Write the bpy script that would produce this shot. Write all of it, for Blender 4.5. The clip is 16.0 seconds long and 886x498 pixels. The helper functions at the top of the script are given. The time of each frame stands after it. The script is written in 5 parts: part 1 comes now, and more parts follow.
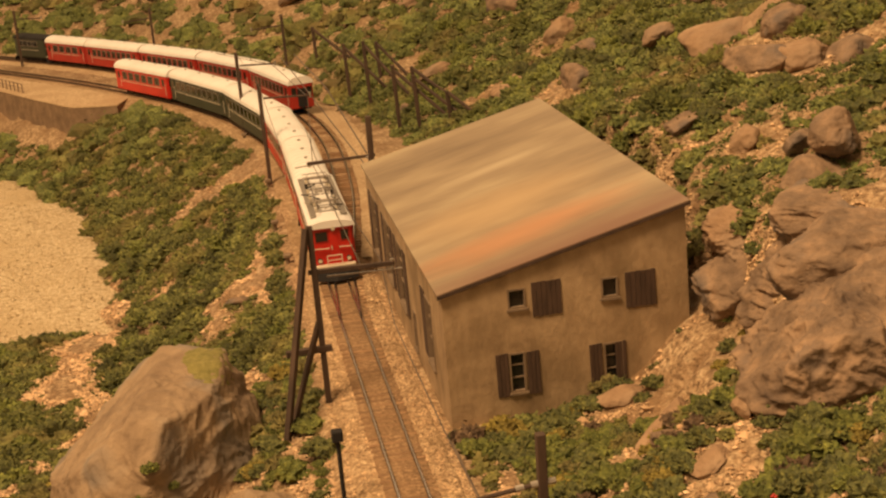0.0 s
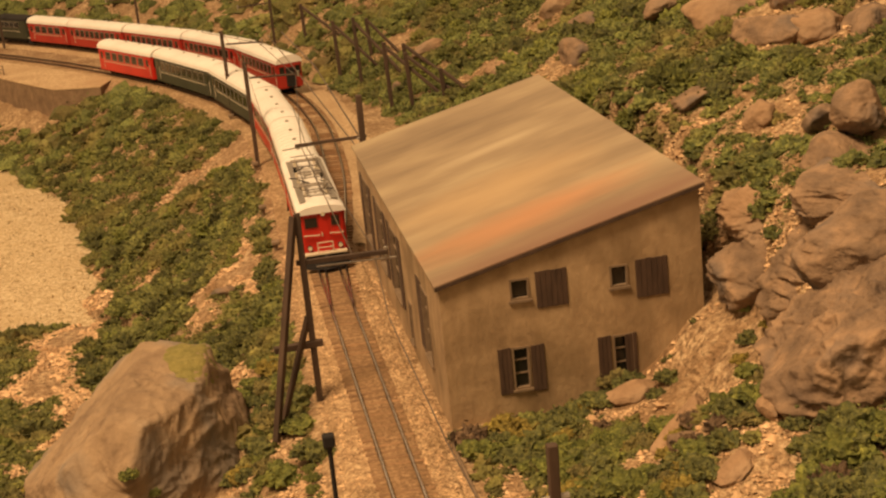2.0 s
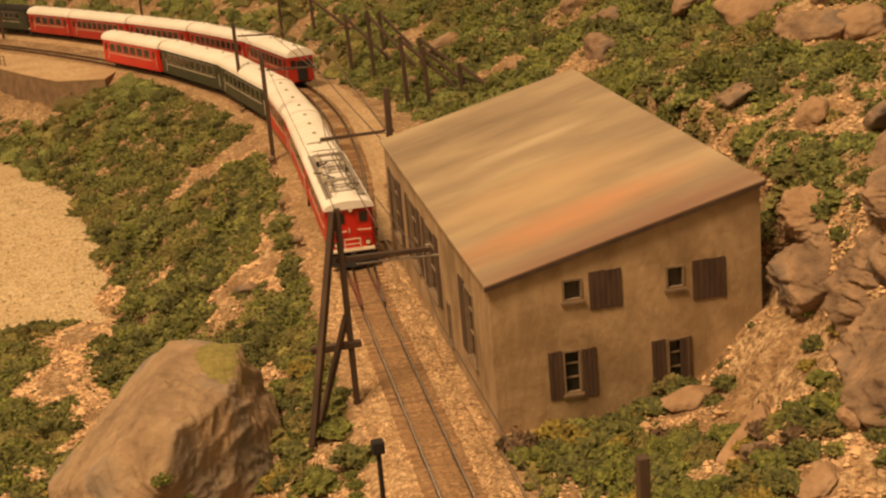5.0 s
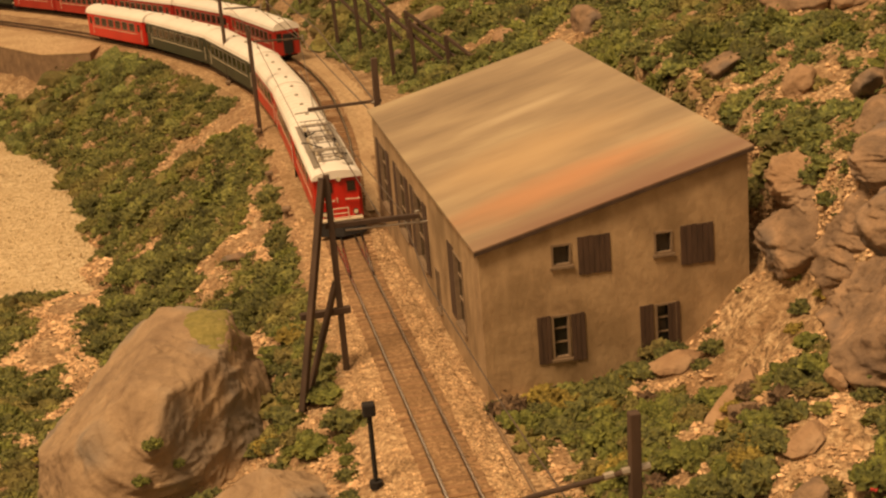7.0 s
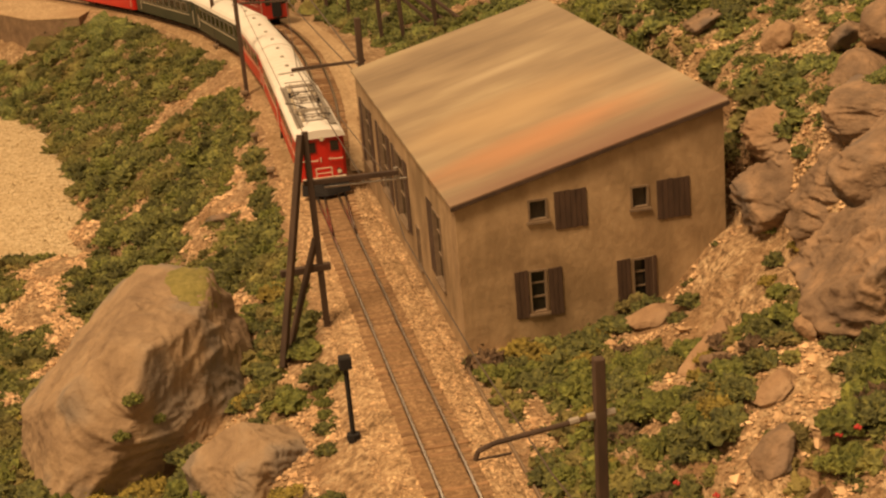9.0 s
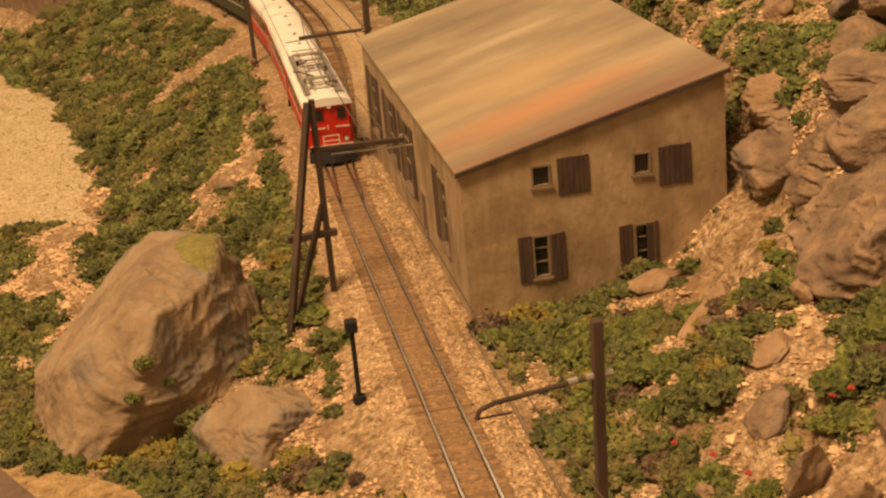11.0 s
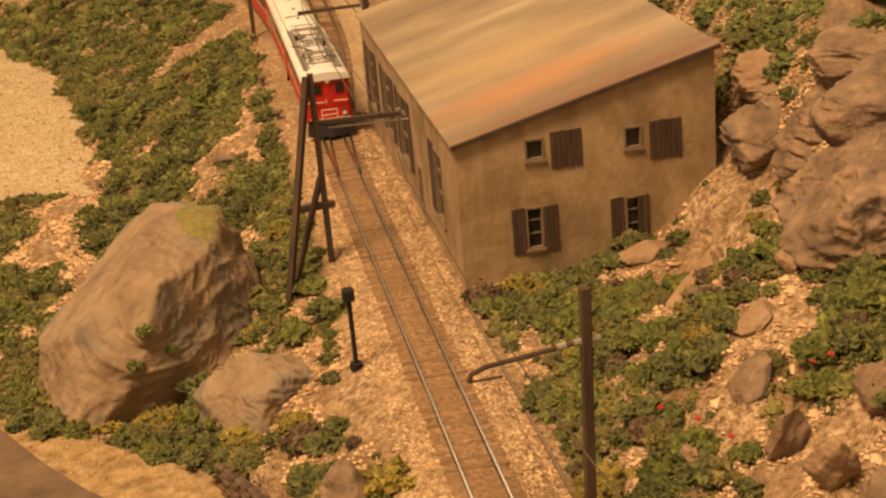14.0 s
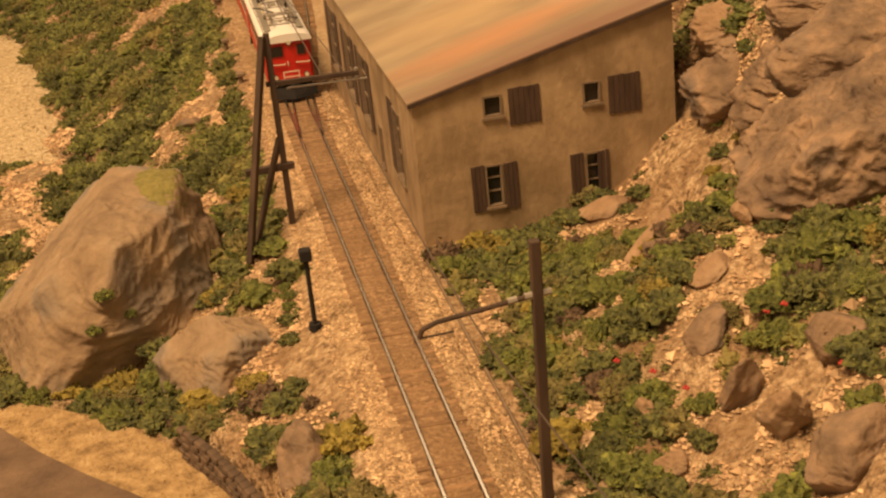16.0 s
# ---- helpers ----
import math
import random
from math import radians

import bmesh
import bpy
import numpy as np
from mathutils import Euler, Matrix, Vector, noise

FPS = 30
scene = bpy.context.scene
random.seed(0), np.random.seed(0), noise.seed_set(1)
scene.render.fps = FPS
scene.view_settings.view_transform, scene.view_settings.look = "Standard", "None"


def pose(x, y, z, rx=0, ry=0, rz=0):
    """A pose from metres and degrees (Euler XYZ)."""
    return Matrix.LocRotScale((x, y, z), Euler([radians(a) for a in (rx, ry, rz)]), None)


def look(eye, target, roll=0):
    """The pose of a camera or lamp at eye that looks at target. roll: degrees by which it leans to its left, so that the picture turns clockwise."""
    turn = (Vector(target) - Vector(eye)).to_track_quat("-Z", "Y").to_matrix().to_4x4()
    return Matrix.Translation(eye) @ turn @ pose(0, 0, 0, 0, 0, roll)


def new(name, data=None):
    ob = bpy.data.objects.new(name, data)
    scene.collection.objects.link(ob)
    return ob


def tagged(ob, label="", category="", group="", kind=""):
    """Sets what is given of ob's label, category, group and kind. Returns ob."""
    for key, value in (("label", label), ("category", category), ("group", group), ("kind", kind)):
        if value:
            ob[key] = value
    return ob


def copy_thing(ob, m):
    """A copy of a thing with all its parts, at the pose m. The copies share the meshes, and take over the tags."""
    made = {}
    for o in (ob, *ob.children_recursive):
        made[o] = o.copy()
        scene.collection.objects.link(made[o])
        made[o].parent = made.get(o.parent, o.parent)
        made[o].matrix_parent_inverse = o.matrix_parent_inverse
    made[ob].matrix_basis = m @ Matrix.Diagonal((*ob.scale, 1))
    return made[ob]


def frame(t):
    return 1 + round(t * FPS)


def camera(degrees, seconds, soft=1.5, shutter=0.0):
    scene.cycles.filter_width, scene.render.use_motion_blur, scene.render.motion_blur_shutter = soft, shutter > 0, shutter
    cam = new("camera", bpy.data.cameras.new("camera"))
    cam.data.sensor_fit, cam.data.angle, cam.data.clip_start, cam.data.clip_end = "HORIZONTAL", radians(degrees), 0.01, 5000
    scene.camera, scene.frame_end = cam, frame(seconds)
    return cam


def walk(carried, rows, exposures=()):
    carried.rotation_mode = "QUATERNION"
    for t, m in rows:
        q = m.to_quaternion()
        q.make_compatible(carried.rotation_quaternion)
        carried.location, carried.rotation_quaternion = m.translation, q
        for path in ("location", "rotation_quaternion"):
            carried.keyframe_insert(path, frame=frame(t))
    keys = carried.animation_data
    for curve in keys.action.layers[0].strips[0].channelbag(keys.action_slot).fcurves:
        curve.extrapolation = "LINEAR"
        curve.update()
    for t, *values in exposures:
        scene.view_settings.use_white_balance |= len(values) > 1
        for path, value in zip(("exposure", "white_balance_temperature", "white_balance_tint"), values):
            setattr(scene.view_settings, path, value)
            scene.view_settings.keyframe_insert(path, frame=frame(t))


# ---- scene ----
U = 0.09  # one plan unit of this tabletop railway, in metres (narrow-gauge model, 12 mm between the rails)

# seconds, eye, target, lean: in plan units
ROWS = [
    (0.0, (-0.960, -6.764, 2.880), (-0.260, -2.005, 1.513), -5.26),
    (0.5, (-0.955, -6.626, 2.856), (-0.263, -1.864, 1.498), -5.36),
    (1.0, (-0.947, -6.500, 2.829), (-0.256, -1.740, 1.464), -5.47),
    (1.5, (-0.927, -6.388, 2.805), (-0.224, -1.642, 1.394), -5.65),
    (2.0, (-0.905, -6.289, 2.790), (-0.192, -1.554, 1.351), -5.82),
    (2.5, (-0.930, -6.203, 2.776), (-0.210, -1.469, 1.334), -5.71),
    (3.0, (-0.952, -6.099, 2.751), (-0.209, -1.368, 1.314), -5.32),
    (3.5, (-0.974, -5.991, 2.729), (-0.221, -1.262, 1.290), -5.19),
    (4.0, (-1.043, -5.961, 2.730), (-0.304, -1.228, 1.299), -5.08),
    (6.5, (-1.186, -5.988, 2.700), (-0.378, -1.287, 1.201), -4.87),
    (7.0, (-1.186, -6.003, 2.676), (-0.378, -1.308, 1.158), -4.84),
    (7.5, (-1.179, -6.029, 2.652), (-0.377, -1.343, 1.104), -4.87),
    (8.0, (-1.141, -6.051, 2.628), (-0.323, -1.381, 1.042), -5.05),
    (8.5, (-1.116, -6.068, 2.625), (-0.284, -1.405, 1.025), -5.02),
    (9.0, (-1.105, -6.070, 2.623), (-0.308, -1.408, 1.001), -5.17),
    (9.5, (-1.104, -6.080, 2.619), (-0.355, -1.417, 0.979), -5.59),
    (12.0, (-1.099, -6.242, 2.672), (-0.353, -1.618, 0.920), -5.23),
    (12.5, (-1.109, -6.265, 2.682), (-0.368, -1.638, 0.937), -5.21),
    (13.0, (-1.098, -6.293, 2.687), (-0.344, -1.669, 0.940), -5.21),
    (13.5, (-1.111, -6.310, 2.688), (-0.376, -1.688, 0.928), -5.21),
    (14.0, (-1.112, -6.331, 2.680), (-0.371, -1.726, 0.879), -5.24),
    (14.5, (-1.083, -6.333, 2.659), (-0.325, -1.753, 0.802), -5.53),
    (15.0, (-1.061, -6.328, 2.639), (-0.296, -1.759, 0.757), -5.70),
    (15.5, (-1.019, -6.332, 2.605), (-0.239, -1.791, 0.664), -5.97),
    (16.0, (-1.012, -6.328, 2.624), (-0.227, -1.777, 0.710), -5.98),
]
cam = camera(34.0, 16.0, soft=2.3)
walk(cam, [(t, look(Vector(e) * U, Vector(g) * U, roll)) for t, e, g, roll in ROWS],
     exposures=[(0.0, 0.03), (8.0, 0.03), (12.0, 0.09), (16.0, 0.14)])

# ---------------------------------------------------------------- light
world = bpy.data.worlds.new("hall_light")
scene.world = world
world.use_nodes = True
bg = world.node_tree.nodes["Background"]
bg.inputs["Color"].default_value = (1.0, 0.615, 0.297, 1)
bg.inputs["Strength"].default_value = 0.46


def unseen_lamp(name, at, target, size, watts, colour):
    data = bpy.data.lights.new(name, "AREA")
    data.shape, data.size, data.energy, data.color = "DISK", size * U, watts, colour
    ob = new(name, data)
    ob.matrix_world = look(Vector(at) * U, Vector(target) * U)
    return tagged(ob, "warm unseen lamp that stands for the exhibition hall's lighting", "lamp", kind="structure")


unseen_lamp("unseen_lamp", (-14.5, -10.5, 34.0), (-0.3, 3.5, 0.0), 12.0, 170.0, (1.0, 0.645, 0.338))


# added lamp, unseen, over the far end: puts a sheen on the rails
unseen_lamp("unseen_lamp", (4.6, 20.0, 20.5), (-0.3, -1.0, 0.0), 13.0, 5.5, (1.0, 0.74, 0.46))


# ---------------------------------------------------------------- materials
def material(name, colour, rough=0.8, metal=0.0):
    m = bpy.data.materials.new(name)
    m.use_nodes = True
    b = m.node_tree.nodes["Principled BSDF"]
    b.inputs["Base Color"].default_value = (*colour, 1)
    b.inputs["Roughness"].default_value = rough
    b.inputs["Metallic"].default_value = metal
    return m


def varied(name, stops, scale=10.0, detail=6.0, rough=0.85, metal=0.0, bump=0.3, bump_scale=60.0, depth=0.02,
           stretch=(1, 1, 1), island=0.0, each=0.0, second=None, coords="Object"):
    """Colour from noise over stops [(place, rgb)], a second larger noise, relief, and a shift from piece to piece. Scales per plan unit."""
    m = material(name, stops[0][1], rough, metal)
    t = m.node_tree
    n, l = t.nodes, t.links
    b = n["Principled BSDF"]
    tc = n.new("ShaderNodeTexCoord")
    mp = n.new("ShaderNodeMapping")
    mp.inputs["Scale"].default_value = [s / U for s in stretch]
    l.new(tc.outputs[coords], mp.inputs["Vector"])
    nz = n.new("ShaderNodeTexNoise")
    nz.inputs["Scale"].default_value, nz.inputs["Detail"].default_value = scale, detail
    nz.inputs["Roughness"].default_value = 0.65
    l.new(mp.outputs["Vector"], nz.inputs["Vector"])
    ramp = n.new("ShaderNodeValToRGB")
    while len(ramp.color_ramp.elements) < len(stops):
        ramp.color_ramp.elements.new(0.5)
    for e, (p, c) in zip(ramp.color_ramp.elements, stops):
        e.position, e.color = p, (*c, 1)
    l.new(nz.outputs["Fac"], ramp.inputs["Fac"])
    out = ramp.outputs["Color"]
    if second:
        big = n.new("ShaderNodeTexNoise")
        big.inputs["Scale"].default_value, big.inputs["Detail"].default_value = second[0], 3.0
        l.new(mp.outputs["Vector"], big.inputs["Vector"])
        r2 = n.new("ShaderNodeValToRGB")
        r2.color_ramp.elements[0].position, r2.color_ramp.elements[1].position = second[2], second[3]
        l.new(big.outputs["Fac"], r2.inputs["Fac"])
        mix = n.new("ShaderNodeMix")
        mix.data_type = "RGBA"
        l.new(r2.outputs["Color"], mix.inputs["Factor"])
        l.new(out, mix.inputs["A"])
        mix.inputs["B"].default_value = (*second[1], 1)
        out = mix.outputs["Result"]
    if island or each:
        if island:
            src = n.new("ShaderNodeNewGeometry").outputs["Random Per Island"]
        else:
            src = n.new("ShaderNodeObjectInfo").outputs["Random"]
        rng = n.new("ShaderNodeMapRange")
        k = island or each
        rng.inputs["To Min"].default_value, rng.inputs["To Max"].default_value = 1 - k, 1 + k
        l.new(src, rng.inputs["Value"])
        hsv = n.new("ShaderNodeHueSaturation")
        l.new(rng.outputs["Result"], hsv.inputs["Value"])
        l.new(out, hsv.inputs["Color"])
        out = hsv.outputs["Color"]
    l.new(out, b.inputs["Base Color"])
    if bump:
        fine = n.new("ShaderNodeTexNoise")
        fine.inputs["Scale"].default_value, fine.inputs["Detail"].default_value = bump_scale, 5.0
        l.new(mp.outputs["Vector"], fine.inputs["Vector"])
        bp = n.new("ShaderNodeBump")
        bp.inputs["Strength"].default_value, bp.inputs["Distance"].default_value = bump, depth * U
        l.new(fine.outputs["Fac"], bp.inputs["Height"])
        l.new(bp.outputs["Normal"], b.inputs["Normal"])
    return m


M_SOIL = varied("sandy_scree", [(0.34, (0.17, 0.105, 0.052)), (0.5, (0.45, 0.30, 0.165)), (0.64, (0.72, 0.54, 0.335))], 24, 9, 0.95,
                bump=1.0, bump_scale=34, depth=0.07, second=(3.2, (0.28, 0.17, 0.085), 0.42, 0.72))
M_GRAVEL = varied("river_gravel", [(0.36, (0.42, 0.305, 0.165)), (0.5, (0.64, 0.50, 0.30)), (0.66, (0.78, 0.65, 0.43))], 26, 8, 0.95,
                  bump=1.0, bump_scale=40, depth=0.05, second=(1.0, (0.58, 0.44, 0.25), 0.5, 0.75))
M_BALLAST = varied("ballast_bed", [(0.34, (0.17, 0.105, 0.052)), (0.5, (0.43, 0.285, 0.155)), (0.66, (0.68, 0.505, 0.305))], 34, 8, 0.95,
                   bump=1.0, bump_scale=55, depth=0.03, second=(3.0, (0.27, 0.17, 0.08), 0.45, 0.75))
M_TRODDEN = varied("oil_stained_ballast", [(0.34, (0.15, 0.085, 0.042)), (0.5, (0.27, 0.165, 0.084)), (0.66, (0.42, 0.275, 0.15))], 40, 8, 0.95,
                   bump=0.9, bump_scale=60, depth=0.02, second=(3.0, (0.21, 0.125, 0.06), 0.45, 0.75))
M_YARD = varied("yard_sand", [(0.32, (0.30, 0.20, 0.11)), (0.5, (0.50, 0.36, 0.21)), (0.68, (0.66, 0.50, 0.31))], 30, 8, 0.95,
                bump=0.8, bump_scale=50, depth=0.02, second=(1.6, (0.40, 0.27, 0.15), 0.45, 0.75))
M_STONE = varied("ballast_stone", [(0.3, (0.29, 0.18, 0.096)), (0.7, (0.66, 0.475, 0.285))], 14, 3, 0.95, bump=0, island=0.45)
# ochre highlights and grey shadow patches are painted into this rock's colour by noise
M_ROCK = varied("cast_rock", [(0.32, (0.105, 0.072, 0.050)), (0.45, (0.195, 0.132, 0.084)), (0.56, (0.31, 0.205, 0.125)), (0.70, (0.47, 0.32, 0.19))],
                3.4, 8, 0.92, bump=0.6, bump_scale=18, depth=0.035, second=(3.0, (0.140, 0.108, 0.086), 0.50, 0.66))
M_BOULDER = varied("grey_tan_plaster_rock", [(0.32, (0.180, 0.122, 0.075)), (0.5, (0.29, 0.205, 0.125)), (0.68, (0.42, 0.31, 0.195))],
                   2.8, 8, 0.92, bump=0.5, bump_scale=22, depth=0.025, second=(2.6, (0.195, 0.158, 0.122), 0.48, 0.62))
M_ROCK_PALE = varied("ochre_rock", [(0.3, (0.21, 0.130, 0.075)), (0.5, (0.33, 0.215, 0.125)), (0.7, (0.47, 0.325, 0.195))],
                     3.6, 7, 0.92, bump=0.6, bump_scale=14, depth=0.04, second=(1.6, (0.22, 0.155, 0.105), 0.45, 0.7))


def creased(m, scale=6.0, depth=0.05, strength=0.55):
    """Sharp folds like those of plaster cloth, on top of a material's relief."""
    t = m.node_tree
    n, l = t.nodes, t.links
    b = n["Principled BSDF"]
    old = b.inputs["Normal"].links[0].from_socket
    tc = n.new("ShaderNodeTexCoord")
    wob = n.new("ShaderNodeTexNoise")
    wob.inputs["Scale"].default_value, wob.inputs["Detail"].default_value = 3.0 / U, 3.0
    l.new(tc.outputs["Object"], wob.inputs["Vector"])
    add = n.new("ShaderNodeVectorMath")
    add.operation = "MULTIPLY_ADD"
    l.new(wob.outputs["Color"], add.inputs[0])
    add.inputs[1].default_value = (0.22 * U, 0.22 * U, 0.22 * U)
    l.new(tc.outputs["Object"], add.inputs[2])
    for k, (sc, dp) in enumerate(((scale, depth), (scale * 2.3, depth * 0.45))):
        vo = n.new("ShaderNodeTexVoronoi")
        vo.inputs["Scale"].default_value = sc / U
        l.new(add.outputs["Vector"], vo.inputs["Vector"])
        bp = n.new("ShaderNodeBump")
        bp.inputs["Strength"].default_value, bp.inputs["Distance"].default_value = strength, dp * U
        l.new(vo.outputs["Distance"], bp.inputs["Height"])
        l.new(old, bp.inputs["Normal"])
        old = bp.outputs["Normal"]
    l.new(old, b.inputs["Normal"])


creased(M_ROCK, 6.0, 0.05, 0.5)
creased(M_BOULDER, 6.0, 0.035, 0.5)
creased(M_ROCK_PALE, 7.0, 0.03, 0.45)


def foliage(name, dark, mid, light, patch, patch_at=(0.50, 0.72)):
    """Crumbly scatter foam: fine crumbs, broad patches and a shift from tuft to tuft."""
    return varied(name, [(0.32, dark), (0.5, mid), (0.66, light)], 38, 5, 0.95, bump=0.9, bump_scale=70, depth=0.02, island=0.42,
                  second=(1.3, patch, *patch_at))


M_LEAF = foliage("bank_foam", (0.052, 0.062, 0.022), (0.135, 0.145, 0.040), (0.255, 0.250, 0.066), (0.21, 0.165, 0.055))
M_PLASTER = varied("weathered_plaster", [(0.3, (0.21, 0.14, 0.078)), (0.5, (0.36, 0.255, 0.15)), (0.68, (0.46, 0.335, 0.205))], 4.5, 10, 0.92,
                   bump=0.4, bump_scale=26, depth=0.010, stretch=(1.3, 1.3, 0.9), second=(2.8, (0.225, 0.155, 0.085), 0.46, 0.68))
M_ROOF = varied("rust_streaked_sheet", [(0.30, (0.17, 0.125, 0.08)), (0.5, (0.27, 0.205, 0.13)), (0.68, (0.37, 0.295, 0.185))], 1.5, 4, 0.6,
                bump=0.12, bump_scale=8, depth=0.01, stretch=(0.38, 1.35, 1))


def stain(m, centre, half, colour, power=1.0):
    """A soft-edged rust stain of its own shape on a material, at a place of the thing."""
    t = m.node_tree
    n, l = t.nodes, t.links
    b = n["Principled BSDF"]
    old = b.inputs["Base Color"].links[0].from_socket
    tc = n.new("ShaderNodeTexCoord")
    mp = n.new("ShaderNodeMapping")
    mp.vector_type = "TEXTURE"
    mp.inputs["Location"].default_value = [c * U for c in centre]
    mp.inputs["Rotation"].default_value = (0, 0, radians(6))
    mp.inputs["Scale"].default_value = [h * U for h in half]
    l.new(tc.outputs["Object"], mp.inputs["Vector"])
    nz = n.new("ShaderNodeTexNoise")
    nz.inputs["Scale"].default_value, nz.inputs["Detail"].default_value = 1.6, 4.0
    l.new(mp.outputs["Vector"], nz.inputs["Vector"])
    mixv = n.new("ShaderNodeVectorMath")
    mixv.operation = "MULTIPLY_ADD"
    l.new(nz.outputs["Color"], mixv.inputs[0])
    mixv.inputs[1].default_value = (0.9, 0.9, 0.0)
    l.new(mp.outputs["Vector"], mixv.inputs[2])
    sub = n.new("ShaderNodeVectorMath")
    sub.operation = "SUBTRACT"
    l.new(mixv.outputs["Vector"], sub.inputs[0])
    sub.inputs[1].default_value = (0.45, 0.45, 0.0)
    ln = n.new("ShaderNodeVectorMath")
    ln.operation = "LENGTH"
    l.new(sub.outputs["Vector"], ln.inputs[0])
    rg = n.new("ShaderNodeMapRange")
    rg.interpolation_type = "SMOOTHSTEP"
    rg.inputs["From Min"].default_value, rg.inputs["From Max"].default_value = 1.1, 0.1
    rg.inputs["To Max"].default_value = power
    l.new(ln.outputs["Value"], rg.inputs["Value"])
    mix = n.new("ShaderNodeMix")
    mix.data_type = "RGBA"
    l.new(rg.outputs["Result"], mix.inputs["Factor"])
    l.new(old, mix.inputs["A"])
    mix.inputs["B"].default_value = (*colour, 1)
    l.new(mix.outputs["Result"], b.inputs["Base Color"])


stain(M_ROOF, (0.55, 1.05, 0.8), (0.75, 0.45, 9), (0.46, 0.32, 0.17), 0.6)
stain(M_ROOF, (0.55, 0.46, 0.8), (0.85, 0.26, 9), (0.44, 0.215, 0.105), 0.75)
stain(M_ROOF, (0.75, 0.0, 0.8), (1.3, 0.30, 9), (0.19, 0.105, 0.068), 0.95)
stain(M_ROOF, (0.7, 1.9, 0.8), (0.5, 0.10, 9), (0.44, 0.36, 0.24), 0.7)
M_WOOD = varied("dark_timber", [(0.3, (0.035, 0.021, 0.014)), (0.7, (0.085, 0.052, 0.034))], 9, 5, 0.8, bump=0.4, bump_scale=30, depth=0.008, stretch=(1, 1, 0.25))
M_SHUTTER = varied("shutter_paint", [(0.3, (0.042, 0.024, 0.016)), (0.7, (0.085, 0.05, 0.034))], 14, 5, 0.8, bump=0.3, bump_scale=30, depth=0.006, stretch=(2, 2, 0.4))
M_FRAME = varied("window_frame_paint", [(0.3, (0.15, 0.105, 0.068)), (0.7, (0.24, 0.175, 0.115))], 12, 4, 0.8, bump=0.1)
M_DARK = material("dark_interior", (0.012, 0.009, 0.007), 0.7)
M_GLASS = material("window_glass", (0.02, 0.018, 0.015), 0.12)
M_SLEEPER = varied("sleeper_wood", [(0.3, (0.16, 0.090, 0.046)), (0.7, (0.31, 0.185, 0.095))], 16, 5, 0.9, bump=0.4, each=0.25, depth=0.008)
M_RAIL = varied("rail_rust", [(0.3, (0.045, 0.028, 0.018)), (0.7, (0.10, 0.062, 0.038))], 20, 4, 0.6, metal=0.3, bump=0.1)
M_RAILTOP = material("polished_rail_head", (0.66, 0.61, 0.55), 0.24, 1.0)
M_RED = varied("red_train_paint", [(0.3, (0.46, 0.016, 0.010)), (0.7, (0.56, 0.026, 0.014))], 3, 3, 0.38, bump=0.0)
M_DKRED = varied("dark_red_train_paint", [(0.3, (0.30, 0.018, 0.012)), (0.7, (0.38, 0.03, 0.018))], 3, 3, 0.45, bump=0.0)
M_GREEN = varied("dark_green_train_paint", [(0.3, (0.028, 0.034, 0.022)), (0.7, (0.04, 0.048, 0.03))], 3, 3, 0.45, bump=0.0)
M_WHITE = varied("grey_white_roof_paint", [(0.3, (0.70, 0.67, 0.62)), (0.7, (0.82, 0.80, 0.76))], 2, 5, 0.55, bump=0.1, bump_scale=20, depth=0.004)
M_CHASSIS = material("black_chassis", (0.012, 0.010, 0.010), 0.9)
M_METAL = material("grey_metal", (0.42, 0.38, 0.33), 0.45, 0.8)
M_CREAM = material("cream_paint", (0.62, 0.55, 0.42), 0.5)
M_WIRE = material("bronze_wire", (0.13, 0.10, 0.08), 0.5, 0.5)
M_MASONRY = varied("masonry", [(0.3, (0.13, 0.085, 0.052)), (0.7, (0.27, 0.185, 0.115))], 7, 6, 0.9, bump=0.6, bump_scale=18, depth=0.02)
M_DRYSTONE = varied("dark_dry_stone", [(0.3, (0.055, 0.036, 0.024)), (0.7, (0.15, 0.10, 0.065))], 9, 6, 0.9, bump=0.5, bump_scale=20, depth=0.012, each=0.35)
M_ROAD = varied("brown_road", [(0.3, (0.085, 0.055, 0.036)), (0.7, (0.19, 0.125, 0.08))], 5, 8, 0.95, bump=0.5, bump_scale=60, depth=0.01)
M_GRASSY = varied("dry_turf", [(0.3, (0.17, 0.105, 0.045)), (0.5, (0.36, 0.24, 0.11)), (0.7, (0.52, 0.37, 0.19))], 14, 7, 0.95, bump=0.8, bump_scale=60, depth=0.02)
M_MOSS = varied("moss_top", [(0.3, (0.13, 0.12, 0.03)), (0.7, (0.26, 0.22, 0.07))], 24, 6, 0.95, bump=0.6, bump_scale=60, depth=0.01)
M_FLOWER = material("red_blossom", (0.42, 0.035, 0.03), 0.7)


# ---------------------------------------------------------------- building blocks (all in plan units)
def finish(bm, smooth=False):
    for v in bm.verts:
        v.co *= U
    me = bpy.data.meshes.new("m")
    if smooth:
        for f in bm.faces:
            f.smooth = True
    bm.to_mesh(me)
    bm.free()
    return me


def part(name, bm, mat, parent=None, label="", at=None, smooth=False):
    me = finish(bm, smooth)
    me.name = name
    me.materials.append(mat)
    ob = new(name, me)
    if at is not None:
        ob.location = Vector(at) * U
    if parent is not None:
        ob.parent = parent
    return tagged(ob, label)


def thing(name, label, category, group="", kind="", m=None):
    ob = new(name)
    ob.empty_display_size = 0.01
    if m is not None:
        ob.matrix_basis = m
    return tagged(ob, label, category, group, kind)


